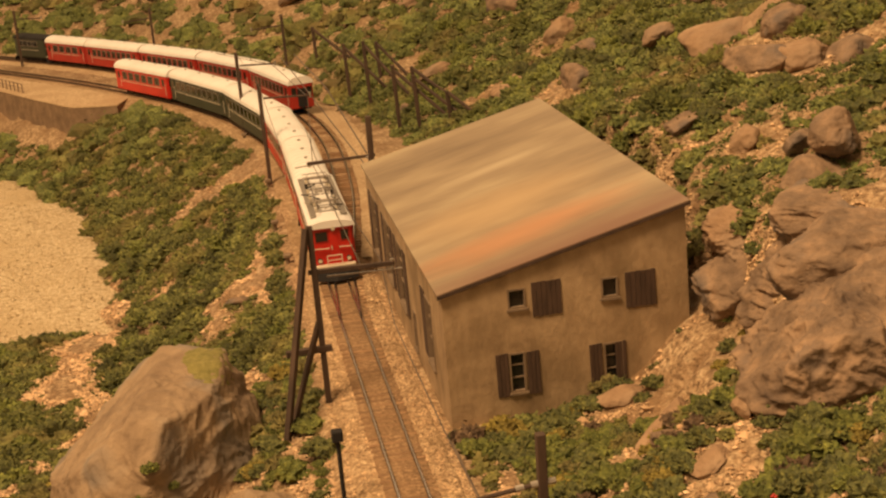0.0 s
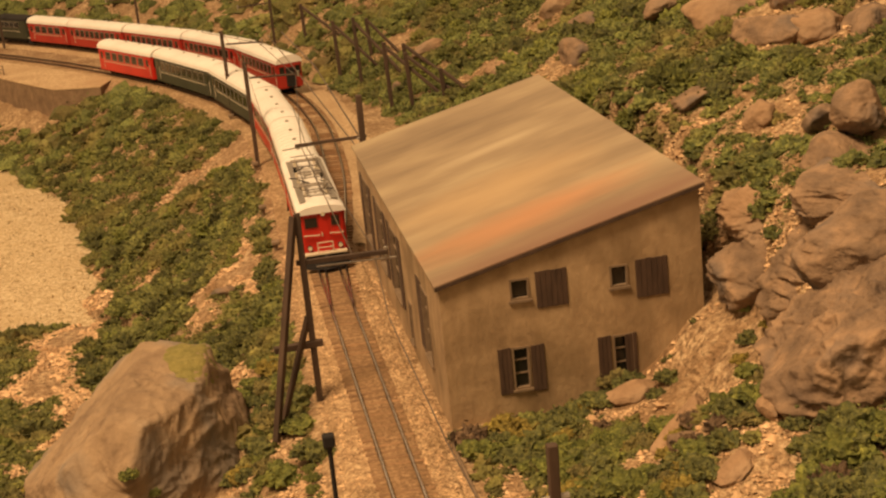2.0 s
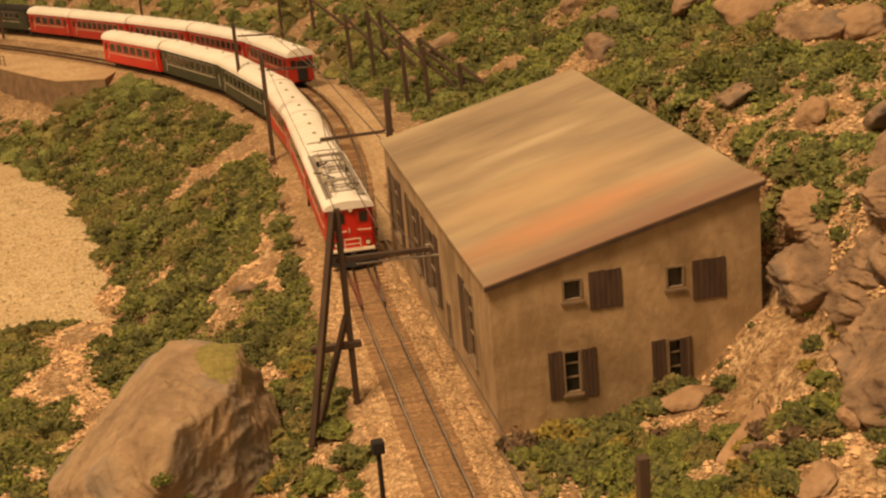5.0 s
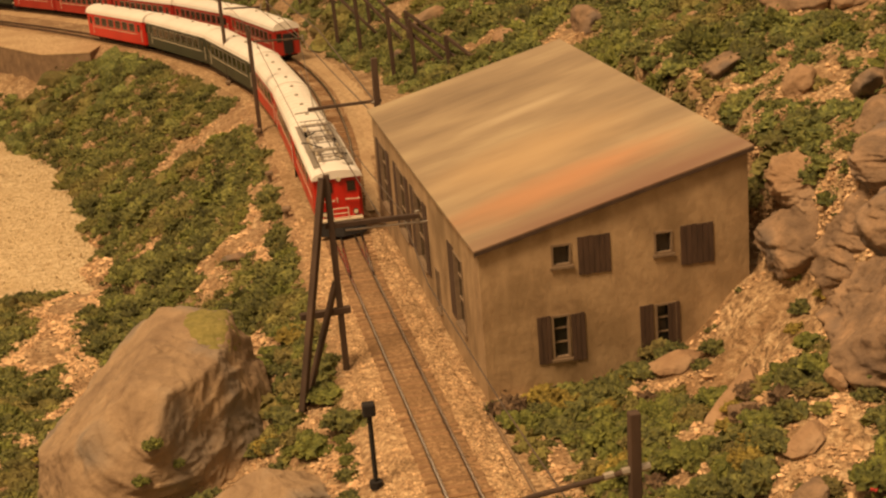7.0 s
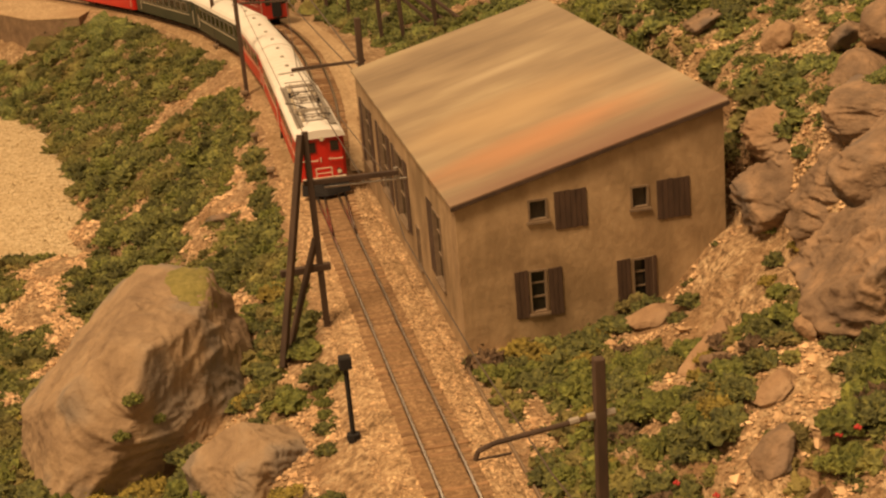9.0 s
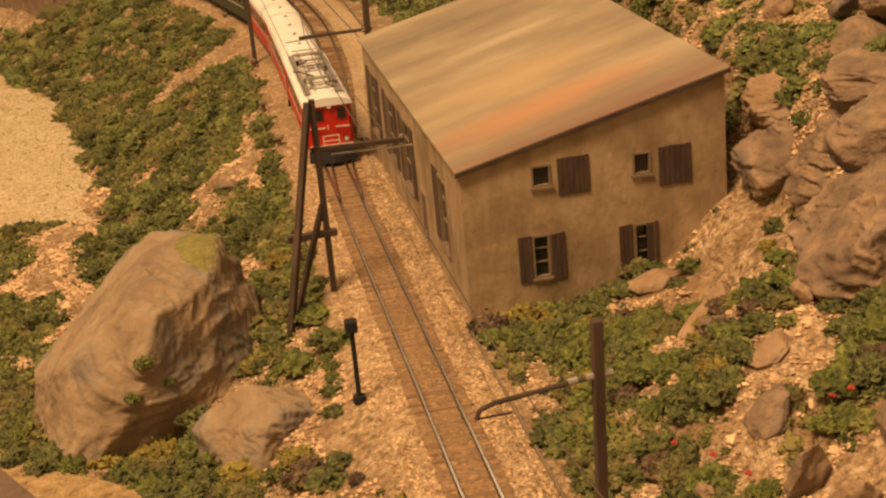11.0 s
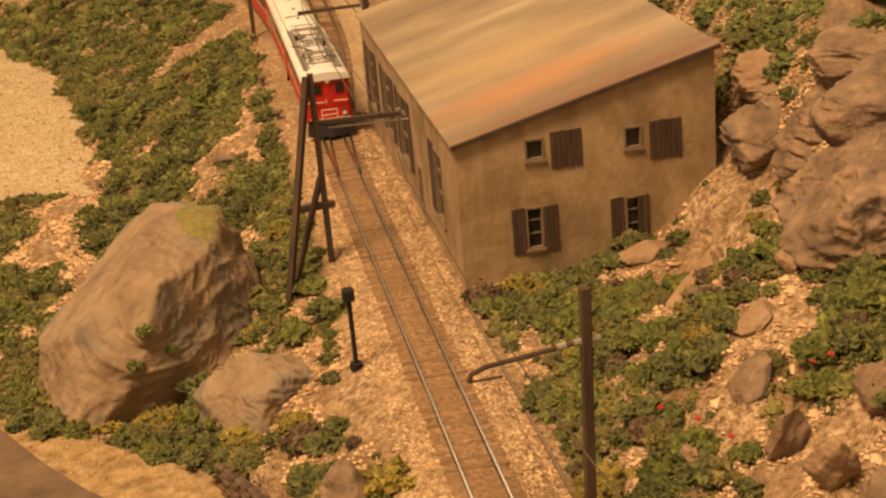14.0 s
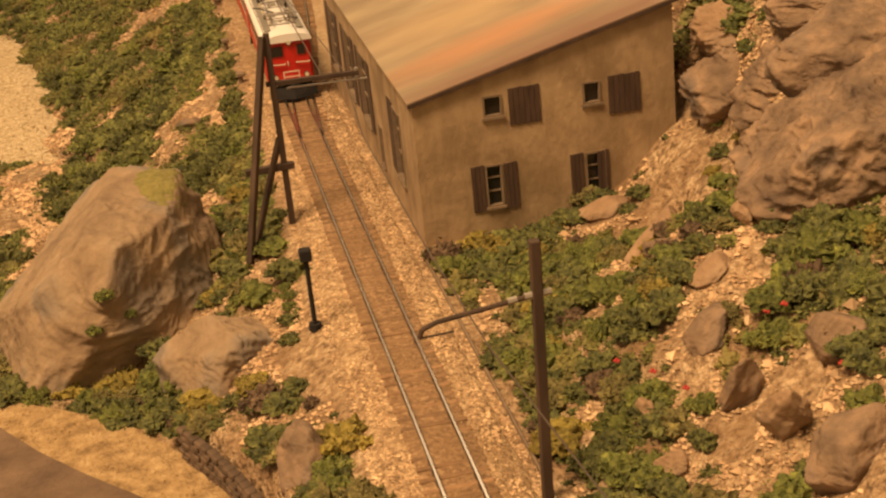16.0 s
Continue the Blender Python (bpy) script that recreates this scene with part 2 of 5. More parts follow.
def place(x, y, z, rz=0.0, rx=0.0, ry=0.0):
    return pose(x * U, y * U, z * U, rx, ry, rz)


def box(bm, x0, y0, z0, x1, y1, z1, bevel=0.0):
    r = bmesh.ops.create_cube(bm, size=1)
    for v in r["verts"]:
        v.co = Vector((x0 + (v.co.x + 0.5) * (x1 - x0), y0 + (v.co.y + 0.5) * (y1 - y0), z0 + (v.co.z + 0.5) * (z1 - z0)))
    if bevel:
        es = list({e for v in r["verts"] for e in v.link_edges})
        bmesh.ops.bevel(bm, geom=es, offset=bevel, segments=1, affect="EDGES")
    return bm


def boxed(*a, bevel=0.0):
    return box(bmesh.new(), *a, bevel=bevel)


def rod(bm, a, b, r0, r1=None, n=8):
    a, b = Vector(a), Vector(b)
    r1 = r0 if r1 is None else r1
    m = Matrix.Translation((a + b) / 2) @ (b - a).to_track_quat("Z", "Y").to_matrix().to_4x4()
    bmesh.ops.create_cone(bm, cap_ends=True, segments=n, radius1=r0, radius2=r1, depth=(b - a).length, matrix=m)
    return bm


def rodded(a, b, r0, r1=None, n=8):
    return rod(bmesh.new(), a, b, r0, r1, n)


def prism(bm, profile, y0, y1):
    """A closed x-z profile carried from y0 to y1."""
    a = [bm.verts.new((x, y0, z)) for x, z in profile]
    b = [bm.verts.new((x, y1, z)) for x, z in profile]
    k = len(profile)
    for i in range(k):
        bm.faces.new((a[i], a[(i + 1) % k], b[(i + 1) % k], b[i]))
    bm.faces.new(a[::-1]), bm.faces.new(b)
    bmesh.ops.recalc_face_normals(bm, faces=bm.faces)
    return bm


def smoothstep(a, b, x):
    t = np.clip((np.asarray(x, float) - a) / (b - a), 0, 1)
    return t * t * (3 - 2 * t)


def wave(x, y, f, seed=0.0):
    """A cheap smooth unevenness in about -1..1, for arrays."""
    x, y = np.asarray(x) * f, np.asarray(y) * f
    out, amp, total = 0, 1.0, 0.0
    for k in range(5):
        a = seed * 1.7 + k * 2.4
        c, s = math.cos(a), math.sin(a)
        u, v = x * c - y * s, x * s + y * c
        out = out + amp * np.sin(u * 1.9 + 1.3 * np.sin(v * 1.3 + a) + a * 3) * np.sin(v * 1.7 + 1.1 * np.sin(u * 1.1 + a * 2) + a)
        total += amp
        amp *= 0.62
        x, y = x * 1.87 + 3.1, y * 1.87 - 1.7
    return out / total * 1.6


# ---------------------------------------------------------------- the two tracks in plan
def curve_points(knots, step=0.05):
    """A smooth line through knots, at even steps."""
    k = [Vector(p) for p in knots]
    k = [2 * k[0] - k[1]] + k + [2 * k[-1] - k[-2]]
    fine = []
    for i in range(1, len(k) - 2):
        p0, p1, p2, p3 = k[i - 1:i + 3]
        for j in range(60):
            t = j / 60
            fine.append(0.5 * ((2 * p1) + (p2 - p0) * t + (2 * p0 - 5 * p1 + 4 * p2 - p3) * t * t + (3 * p1 - p0 - 3 * p2 + p3) * t ** 3))
    fine.append(k[-2])
    out, left = [fine[0]], step
    for a, b in zip(fine, fine[1:]):
        d = (b - a).length
        while d >= left and d > 0:
            a = a + (b - a) * (left / d)
            out.append(a)
            d, left = (b - a).length, step
        left -= d
    return out


MAIN = curve_points([(-0.325, -3.2), (-0.315, -1.5), (-0.31, 0.5), (-0.305, 2.5), (-0.30, 4.5), (-0.315, 6.3), (-0.42, 7.8), (-0.66, 9.1), (-1.0, 10.3),
                     (-1.5, 11.5), (-2.08, 12.7), (-2.75, 13.95), (-3.5, 15.2), (-4.4, 16.6), (-5.6, 18.3), (-7.5, 20.6)])
LOOP = curve_points([(-0.309, 1.9), (-0.24, 3.0), (-0.10, 4.2), (0.02, 5.4), (0.09, 6.7), (0.10, 7.9), (-0.02, 9.4), (-0.36, 10.9), (-0.85, 12.2),
                     (-1.5, 13.5), (-2.3, 14.9), (-3.2, 16.4), (-4.3, 18.0), (-5.8, 20.0), (-7.6, 22.0)])
MAIN_Y, MAIN_X = np.array([p.y for p in MAIN]), np.array([p.x for p in MAIN])
LOOP_Y, LOOP_X = np.array([p.y for p in LOOP]), np.array([p.x for p in LOOP])


def along(points, s, step=0.05):
    i = min(max(int(s / step), 0), len(points) - 2)
    f = s / step - i
    p = points[i].lerp(points[i + 1], f)
    d = (points[i + 1] - points[i]).normalized()
    return p, d


def main_x(y):
    return np.interp(y, MAIN_Y, MAIN_X)


def lean_of(y):
    """How much nearer the line is than a step in x tells, where it runs slantwise."""
    return np.cos(np.arctan(np.gradient(MAIN_X, MAIN_Y)))[np.clip(np.searchsorted(MAIN_Y, y), 0, len(MAIN_Y) - 1)]


# ---------------------------------------------------------------- ground
HOUSE_W, HOUSE_L, EAVE, RIDGE = 1.275, 3.2, 0.70, 1.01


def foot_x(y):
    """Where the hillside starts, to the right of the tracks."""
    y = np.asarray(y, float)
    near = 0.03 + 0 * y
    far = np.where(y > 6.0, np.interp(y, LOOP_Y, LOOP_X) + 0.50 + 0.25 * smoothstep(9.5, 7.0, y), 0.8)
    w = smoothstep(2.8, 4.0, y)
    return near * (1 - w) + far * w


def road_edge(y):
    """The foot of the bank above the road, in the foreground."""
    return np.interp(y, [-4.0, -2.1, -1.4, -0.8, -0.32, 0.05, 1.0], [-0.68, -0.82, -0.95, -1.19, -1.60, -2.06, -3.1])


def ground_z(x, y, rough=True):
    x, y = np.asarray(x, float), np.asarray(y, float)
    mx = main_x(y)
    d = (mx - 0.29 - x) * lean_of(y)
    low = -0.47 - 0.50 * smoothstep(3.6, 6.6, y) - 0.14 * smoothstep(1.0, 3.5, y)
    drop = -0.56 * np.clip(d, 0, None) - 0.03
    # the road lies below the little retaining wall
    drop = drop - 0.5 * smoothstep(0.0, 0.06, road_edge(y) - x) * smoothstep(0.3, -0.2, y)
    left = np.maximum(drop, low) + 0.05 * smoothstep(0.0, 0.4, d) * (drop > low)
    # right of the line: foreground slope, the cut at the house, the long hillside
    e = x - foot_x(y)
    near = 0.60 * np.clip(e - 0.05, 0, 0.9) + 0.45 * np.clip(e - 0.95, 0, None)
    cut = 0.02 + 0.12 * smoothstep(0.5, 0.95, x) + 0.30 * smoothstep(0.9, 1.32, x) + 0.55 * smoothstep(1.30, 1.62, x) + 0.36 * np.clip(x - 1.6, 0, None)
    hill = 0.50 * np.clip(e, 0, 2.2) + 0.40 * np.clip(e - 2.2, 0, None)
    back = 0.02 + 0.92 * smoothstep(1.30, 1.75, x) + 0.33 * np.clip(x - 1.7, 0, None)
    w0, w1, w2 = smoothstep(-1.7, -0.5, y), smoothstep(0.2, 0.9, y), smoothstep(2.4, 5.0, y)
    right = near * (1 - w0) + w0 * (cut * (1 - w1) + w1 * (back * (1 - w2) + hill * w2))
    z = np.where(d > 0, left, np.where(e > 0, right - 0.03, -0.03))
    if rough:
        # uneven away from the line and the house
        free = np.clip(smoothstep(0.02, 0.5, d) + smoothstep(0.1, 0.6, e) * np.where((y > -0.35) & (y < 3.4), smoothstep(1.3, 1.6, x), 1.0), 0, 1)
        z = z + free * (0.075 * wave(x, y, 1.1, 1.0) + 0.035 * wave(x, y, 3.3, 2.0))
        z = z + np.clip(free + 0.25, 0, 1) * 0.012 * wave(x, y, 11.0, 3.0)
        flat = (d > 0) * smoothstep(low + 0.06, low + 0.01, left)
        z = z * (1 - flat) + flat * (left + 0.01 * wave(x, y, 6.0, 4.0))
    return z


def gz(x, y):
    return float(ground_z(np.array([x]), np.array([y]))[0])


def grid_mesh(xs, ys, height):
    gx, gy = np.meshgrid(xs, ys)
    co = np.stack([gx, gy, height(gx, gy)], -1).reshape(-1, 3) * U
    nx, ny = len(xs), len(ys)
    i = (np.arange(ny - 1)[:, None] * nx + np.arange(nx - 1)[None]).ravel()
    faces = np.stack([i, i + 1, i + nx + 1, i + nx], 1)
    return mesh_from(co, faces, True)


def mesh_from(co, faces, smooth=False):
    me = bpy.data.meshes.new("m")
    k = faces.shape[1]
    me.vertices.add(len(co))
    me.vertices.foreach_set("co", np.ascontiguousarray(co, np.float32).ravel())
    me.loops.add(faces.size)
    me.loops.foreach_set("vertex_index", np.ascontiguousarray(faces, np.int32).ravel())
    me.polygons.add(len(faces))
    me.polygons.foreach_set("loop_start", np.arange(0, faces.size, k, dtype=np.int32))
    me.polygons.foreach_set("loop_total", np.full(len(faces), k, np.int32))
    me.polygons.foreach_set("use_smooth", np.full(len(faces), smooth))
    me.update(calc_edges=True)
    me.validate()
    return me


xs = np.concatenate([np.arange(-12, -4, 0.2), np.arange(-4, -2.4, 0.06), np.arange(-2.4, 2.6, 0.028), np.arange(2.6, 5, 0.06), np.arange(5, 14.1, 0.2)])
ys = np.concatenate([np.arange(-4.0, 4.0, 0.028), np.arange(4.0, 10.0, 0.05), np.arange(10, 20, 0.12), np.arange(20, 34, 0.3)])
ground = new("ground", grid_mesh(xs, ys, ground_z))
ground.data.materials.append(M_SOIL)
tagged(ground, "sandy scree hillside with crumbly bare soil", "ground", kind="structure")

# the pale dry river bed on the valley floor
riverbed = new("riverbed", grid_mesh(np.arange(-12, -1.5, 0.06), np.arange(4.6, 16, 0.06),
                                     lambda x, y: -0.83 + 0.012 * wave(x, y, 5, 2) + 0.01 * wave(x, y, 17, 5)))
riverbed.data.materials.append(M_GRAVEL)
tagged(riverbed, "pale beige gravel of a dry river bed", "gravel", kind="structure")


# ballast under the main line
def strip(points, a, b, z_edge, z_top, shoulder=0.05, step=2):
    pts = points[::step]
    rows = []
    for i, p in enumerate(pts):
        q = pts[min(i + 1, len(pts) - 1)] - pts[max(i - 1, 0)]
        nrm = Vector((q.y, -q.x)).normalized()
        row = []
        for off, z in ((a, z_edge), (a + shoulder, z_top), (0.5 * (a + b), z_top + 0.002), (b - shoulder, z_top), (b, z_edge)):
            row.append((p.x + nrm.x * off, p.y + nrm.y * off, z + 0.006 * math.sin(i * 1.3 + off * 9) * math.sin(i * 0.37)))
        rows.append(row)
    k = len(rows[0])
    co = np.array(rows).reshape(-1, 3) * U
    i = (np.arange(len(rows) - 1)[:, None] * k + np.arange(k - 1)[None]).ravel()
    return mesh_from(co, np.stack([i, i + 1, i + k + 1, i + k], 1), True)


ballast = new("ballast_bed", strip(MAIN, -0.27, 0.27, -0.05, -0.012))
ballast.data.materials.append(M_BALLAST)
tagged(ballast, "brown ballast bed under the railway line", "ballast", kind="structure")
trodden = new("track_bed", strip(MAIN[:140], -0.135, 0.135, -0.020, -0.0060, 0.02))
trodden.data.materials.append(M_TRODDEN)
tagged(trodden, "oil-stained brown ballast between the rails", "ballast", kind="structure")
ballast2 = new("ballast_bed", strip(LOOP[30:], -0.24, 0.24, -0.05, -0.016))
ballast2.data.materials.append(M_YARD)
tagged(ballast2, "sandy ballast bed under the passing loop", "ballast", kind="structure")
yard = new("yard", strip(LOOP[62:], -0.42, 0.50, -0.06, -0.026, 0.12))
yard.data.materials.append(M_YARD)
tagged(yard, "pale sandy ground between and beside the tracks", "ground", kind="structure")


# ---------------------------------------------------------------- house
def house():
    h = thing("house", "weathered beige plaster railway house with a lean-to roof", "house")
    W, L, T = HOUSE_W, HOUSE_L, 0.05

    def gable_z(x):
        return EAVE + (RIDGE - EAVE) * x / W

    # openings: x0, z0, x1, z1 on the gable; y0, z0, y1, z1 on the track side
    small = [(0.334, 0.58, 0.427, 0.683), (0.818, 0.57, 0.906, 0.678)]
    low = [(0.318, 0.135, 0.402, 0.347), (0.812, 0.108, 0.918, 0.330)]
    side = [(0.40, 0.16, 0.60, 0.53), (1.06, 0.04, 1.16, 0.27), (1.42, 0.16, 1.70, 0.56), (2.0, 0.16, 2.28, 0.56), (2.68, 0.15, 2.96, 0.56)]

    def pierced(spans, holes, top, y0, y1, flip):
        """A wall slab in columns, with the holes left free. flip: the wall runs along y."""
        bm = bmesh.new()
        cuts = sorted({spans[0], spans[1], *[v for a in holes for v in (a[0], a[2])]})
        for a, b in zip(cuts, cuts[1:]):
            gaps = sorted((q[1], q[3]) for q in holes if q[0] <= a + 1e-6 and q[2] >= b - 1e-6)
            z = -0.25
            for lo, hi in gaps + [(None, None)]:
                ends = (lo, lo) if lo is not None else (top(a), top(b))
                vs = []
                for u, zz in ((a, z), (b, z), (b, ends[1]), (a, ends[0])):
                    for w in (y0, y1):
                        vs.append(bm.verts.new((w, u, zz) if flip else (u, w, zz)))
                f = [vs[0::2], vs[1::2]]
                for q in f:
                    bm.faces.new(q)
                for i in range(4):
                    j = (i + 1) % 4
                    bm.faces.new((f[0][i], f[0][j], f[1][j], f[1][i]))
                z = hi
        bmesh.ops.remove_doubles(bm, verts=bm.verts, dist=1e-5)
        bmesh.ops.recalc_face_normals(bm, faces=bm.faces)
        return bm

    part("wall", pierced((0.0, W), small + low, gable_z, 0.0, T, False), M_PLASTER, h)
    part("wall", pierced((T, L - T), side, lambda y: EAVE, 0.0, T, True), M_PLASTER, h)
    part("wall", pierced((T, L - T), [], lambda y: RIDGE - 0.012, W - T, W, True), M_PLASTER, h)
    part("wall", pierced((0.0, W), [], gable_z, L - T, L, False), M_PLASTER, h)
    part("floor_slab", boxed(T, T, -0.2, W - T, L - T, -0.12), M_DARK, h)
    # roof: a thin sheet with a dark edge board
    o, t = 0.022, 0.014
    k = (RIDGE - EAVE) / W
    roof = part("roof", prism(bmesh.new(), [(-o, EAVE - k * o), (W + o, RIDGE + k * o), (W + o, RIDGE + k * o + t), (-o, EAVE - k * o + t)], -o, L + o),
                M_ROOF, h, "rust-streaked sheet metal roof")
    part("edge_board", prism(bmesh.new(), [(-o, EAVE - k * o - 0.010), (W + o, RIDGE + k * o - 0.010), (W + o, RIDGE + k * o + 0.008), (-o, EAVE - k * o + 0.008)], -o - 0.005, -o - 0.001),
         M_WOOD, roof, "dark eave board")

    def window(x0, z0, x1, z1, flip=False, bars=True, depth=0.022):
        def b(x0, y0, z0, x1, y1, z1):
            return (y0, x0, z0, y1, x1, z1) if flip else (x0, y0, z0, x1, y1, z1)
        w = 0.009
        bm = bmesh.new()
        for q in ((x0, -0.006, z0, x0 + w, depth, z1), (x1 - w, -0.006, z0, x1, depth, z1), (x0 + w, -0.006, z1 - w, x1 - w, depth, z1), (x0 + w, -0.006, z0, x1 - w, depth, z0 + w)):
            box(bm, *b(*q))
        win = part("window", bm, M_FRAME, h, "faded window frame")
        part("pane", boxed(*b(x0 + w, depth - 0.006, z0 + w, x1 - w, depth - 0.002, z1 - w)), M_GLASS, win)
        if bars:
            bm = bmesh.new()
            for f in (0.36, 0.68):
                zz = z0 + (z1 - z0) * f
                box(bm, *b(x0 + w, depth - 0.012, zz - 0.004, x1 - w, depth - 0.006, zz + 0.004))
            part("glazing_bar", bm, M_FRAME, win)
        part("window_sill", boxed(*b(x0 - 0.008, -0.014, z0 - 0.012, x1 + 0.008, 0.0, z0)), M_FRAME, win)
        return win

    for q in small:
        window(*q, bars=False)
    for q in low:
        window(*q)

    def shutter(x0, z0, x1, z1, flip=False, y=-0.0065):
        def q(x0, y0, z0, x1, y1, z1):
            return (y0, x0, z0, y1, x1, z1) if flip else (x0, y0, z0, x1, y1, z1)
        board = part("shutter", boxed(*q(x0, y + 0.003, z0, x1, y + 0.006, z1)), M_SHUTTER, h, "dark brown plank shutter")
        n = max(3, int((x1 - x0) / 0.024))
        for i in range(n):
            a, c = x0 + (x1 - x0) * i / n, x0 + (x1 - x0) * (i + 1) / n
            part("plank", boxed(*q(a + 0.001, y, z0 - 0.002 * (i % 2), c - 0.001, y + 0.003, z1 + 0.002 * (i % 3)), bevel=0.0008), M_SHUTTER, board)

    shutter(0.459, 0.526, 0.611, 0.703)
    shutter(0.945, 0.503, 1.103, 0.689)
    for x0, x1, z0, z1 in ((0.250, 0.314, 0.119, 0.348), (0.410, 0.476, 0.116, 0.343), (0.738, 0.803, 0.106, 0.331), (0.872, 0.930, 0.124, 0.328)):
        shutter(x0, z0, x1, z1)
    # the tall shutters and openings on the track side
    for i, (y0, z0, y1, z1) in enumerate(side):
        window(y0, z0, y1, z1, True, bars=i != 1)
        if i == 0:
            shutter(0.60, 0.16, 0.74, 0.54, True)
        elif i >= 2:
            shutter(y0 - 0.11, z0, y0 - 0.005, z1, True)
            shutter(y1 + 0.005, z0, y1 + 0.11, z1, True)
    return h


house()


# ---------------------------------------------------------------- rails and sleepers
def rail_mesh(points, off, step=2):
    prof_web = [(-0.010, -0.012), (0.010, -0.012), (0.004, -0.004), (0.003, 0.010), (0.0045, 0.012), (0.0045, 0.019), (-0.0045, 0.019), (-0.0045, 0.012), (-0.003, 0.010), (-0.004, -0.004)]
    pts = points[::step]
    k = len(prof_web)
    co = []
    for i, p in enumerate(pts):
        q = (pts[min(i + 1, len(pts) - 1)] - pts[max(i - 1, 0)]).normalized()
        for a, z in prof_web:
            co.append((p.x + q.y * (off + a), p.y - q.x * (off + a), z))
    faces = []
    for i in range(len(pts) - 1):
        for j in range(k):
            faces.append((i * k + j, i * k + (j + 1) % k, (i + 1) * k + (j + 1) % k, (i + 1) * k + j))
    me = mesh_from(np.array(co) * U, np.array(faces))
    me.materials.append(M_RAIL)
    me.materials.append(M_RAILTOP)
    idx = np.tile([1 if j == 5 else 0 for j in range(k)], len(pts) - 1).astype(np.int32)
    me.polygons.foreach_set("material_index", idx)
    return me


GAUGE = 0.0675


def railway(points, label, first, count):
    t = thing("railway_track", label, "track", kind="structure")
    for off in (-GAUGE, GAUGE):
        r = new("rail", rail_mesh(points, off))
        r.parent = t
    me = finish(box(bmesh.new(), -0.125, -0.0125, -0.03, 0.125, 0.0125, -0.0035, bevel=0.003))
    me.materials.append(M_SLEEPER)
    rest = []
    total = len(points) * 0.05
    s, i = 0.02, 0
    while s < total - 0.05:
        p, d = along(points, s)
        ang = math.degrees(math.atan2(d.y, d.x)) - 90 + random.uniform(-1.5, 1.5)
        m = place(p.x + random.uniform(-0.004, 0.004), p.y, random.uniform(-0.002, 0.002), ang)
        if first <= i < first + count:
            ob = new("sleeper", me)
            ob.parent = t
            ob.matrix_basis = m
        else:
            rest.append(m)
        s += 0.074
        i += 1
    if rest:
        bm = bmesh.new()
        for m in rest:
            b = box(bmesh.new(), -0.125, -0.0125, -0.03, 0.125, 0.0125, -0.008)
            b.transform(Matrix.Translation(m.translation / U) @ m.to_3x3().to_4x4())
            tmp = bpy.data.meshes.new("tmp")
            b.to_mesh(tmp)
            bm.from_mesh(tmp)
            bpy.data.meshes.remove(tmp)
        ob = part("sleepers", bm, M_SLEEPER, t)
        ob["kind"] = "stuff"
    return t


railway(MAIN, "narrow-gauge model track with brown wooden sleepers", 0, 150)
railway(LOOP, "passing loop of the model railway on sandy ballast", 0, 60)


# ---------------------------------------------------------------- rocks
def rock_mesh(sx, sy, sz, seed, rough=0.22, sub=5, cuts=7, faces=(), fold=0.05, chips=14, chip=0.10, flat=False):
    """A boulder bounded by planes (given ones, then random ones), chipped into smaller facets, with sharp-ridged folds like those of plaster cloth."""
    rng = random.Random(seed)

    def spread(k):
        return Vector((rng.gauss(0, 1), rng.gauss(0, 1), rng.gauss(0.15, k))).normalized()

    planes = [(Vector(nrm).normalized(), dist) for nrm, dist in faces]
    planes += [(spread(0.7), rng.uniform(0.50, 0.82)) for _ in range(cuts)]

    def reach(u, hard):
        total = math.exp(-hard * 1.22)
        for nrm, dist in planes:
            c = u.dot(nrm)
            if c > 0.05:
                total += math.exp(-hard * dist / c)
        return -math.log(total) / hard

    small = []
    for _ in range(chips):
        n = spread(0.9)
        if flat and n.z > 0.45:
            continue
        small.append((n, reach(n, 30.0) * rng.uniform(1 - chip, 1 - 0.15 * chip)))
    planes += small
    bm = bmesh.new()
    bmesh.ops.create_icosphere(bm, subdivisions=sub, radius=1)
    o = Vector((seed * 3.7, seed * 1.3, -seed * 2.1))
    lay = Matrix.Rotation(rng.uniform(-0.5, 0.5), 3, "X") @ Matrix.Rotation(rng.uniform(-0.7, 0.7), 3, "Y")
    hull = [v.co.normalized() * reach(v.co.normalized(), 90.0) for v in bm.verts]
    # a rock of random planes fills its given size
    ext = Vector([1 / max(max(p[i] for p in hull), -min(p[i] for p in hull)) if cuts else 1.0 for i in range(3)])
    for v, p in zip(bm.verts, hull):
        w = p + 0.25 * noise.noise_vector(p * 1.8 + o)
        q = lay @ w
        ridge = abs(noise.noise(Vector((q.x * 1.6, q.y * 1.6, q.z * 3.6)) + o))
        ridge2 = abs(noise.noise(Vector((q.x * 4.2, q.y * 4.2, q.z * 8.0)) - o))
        ridge3 = abs(noise.noise(Vector((q.x * 11.0, q.y * 11.0, q.z * 17.0)) + o))
        n1 = noise.fractal(p * 1.2 + o, 1.0, 2.1, 3)
        k = 1 + rough * 0.45 * n1 + fold * (0.8 - 3.0 * ridge) + fold * 0.8 * (0.7 - 2.6 * ridge2) + fold * 0.5 * (0.7 - 2.6 * ridge3)
        v.co = Vector((p.x * k * sx * ext.x, p.y * k * sy * ext.y, p.z * k * sz * ext.z))
    return bm


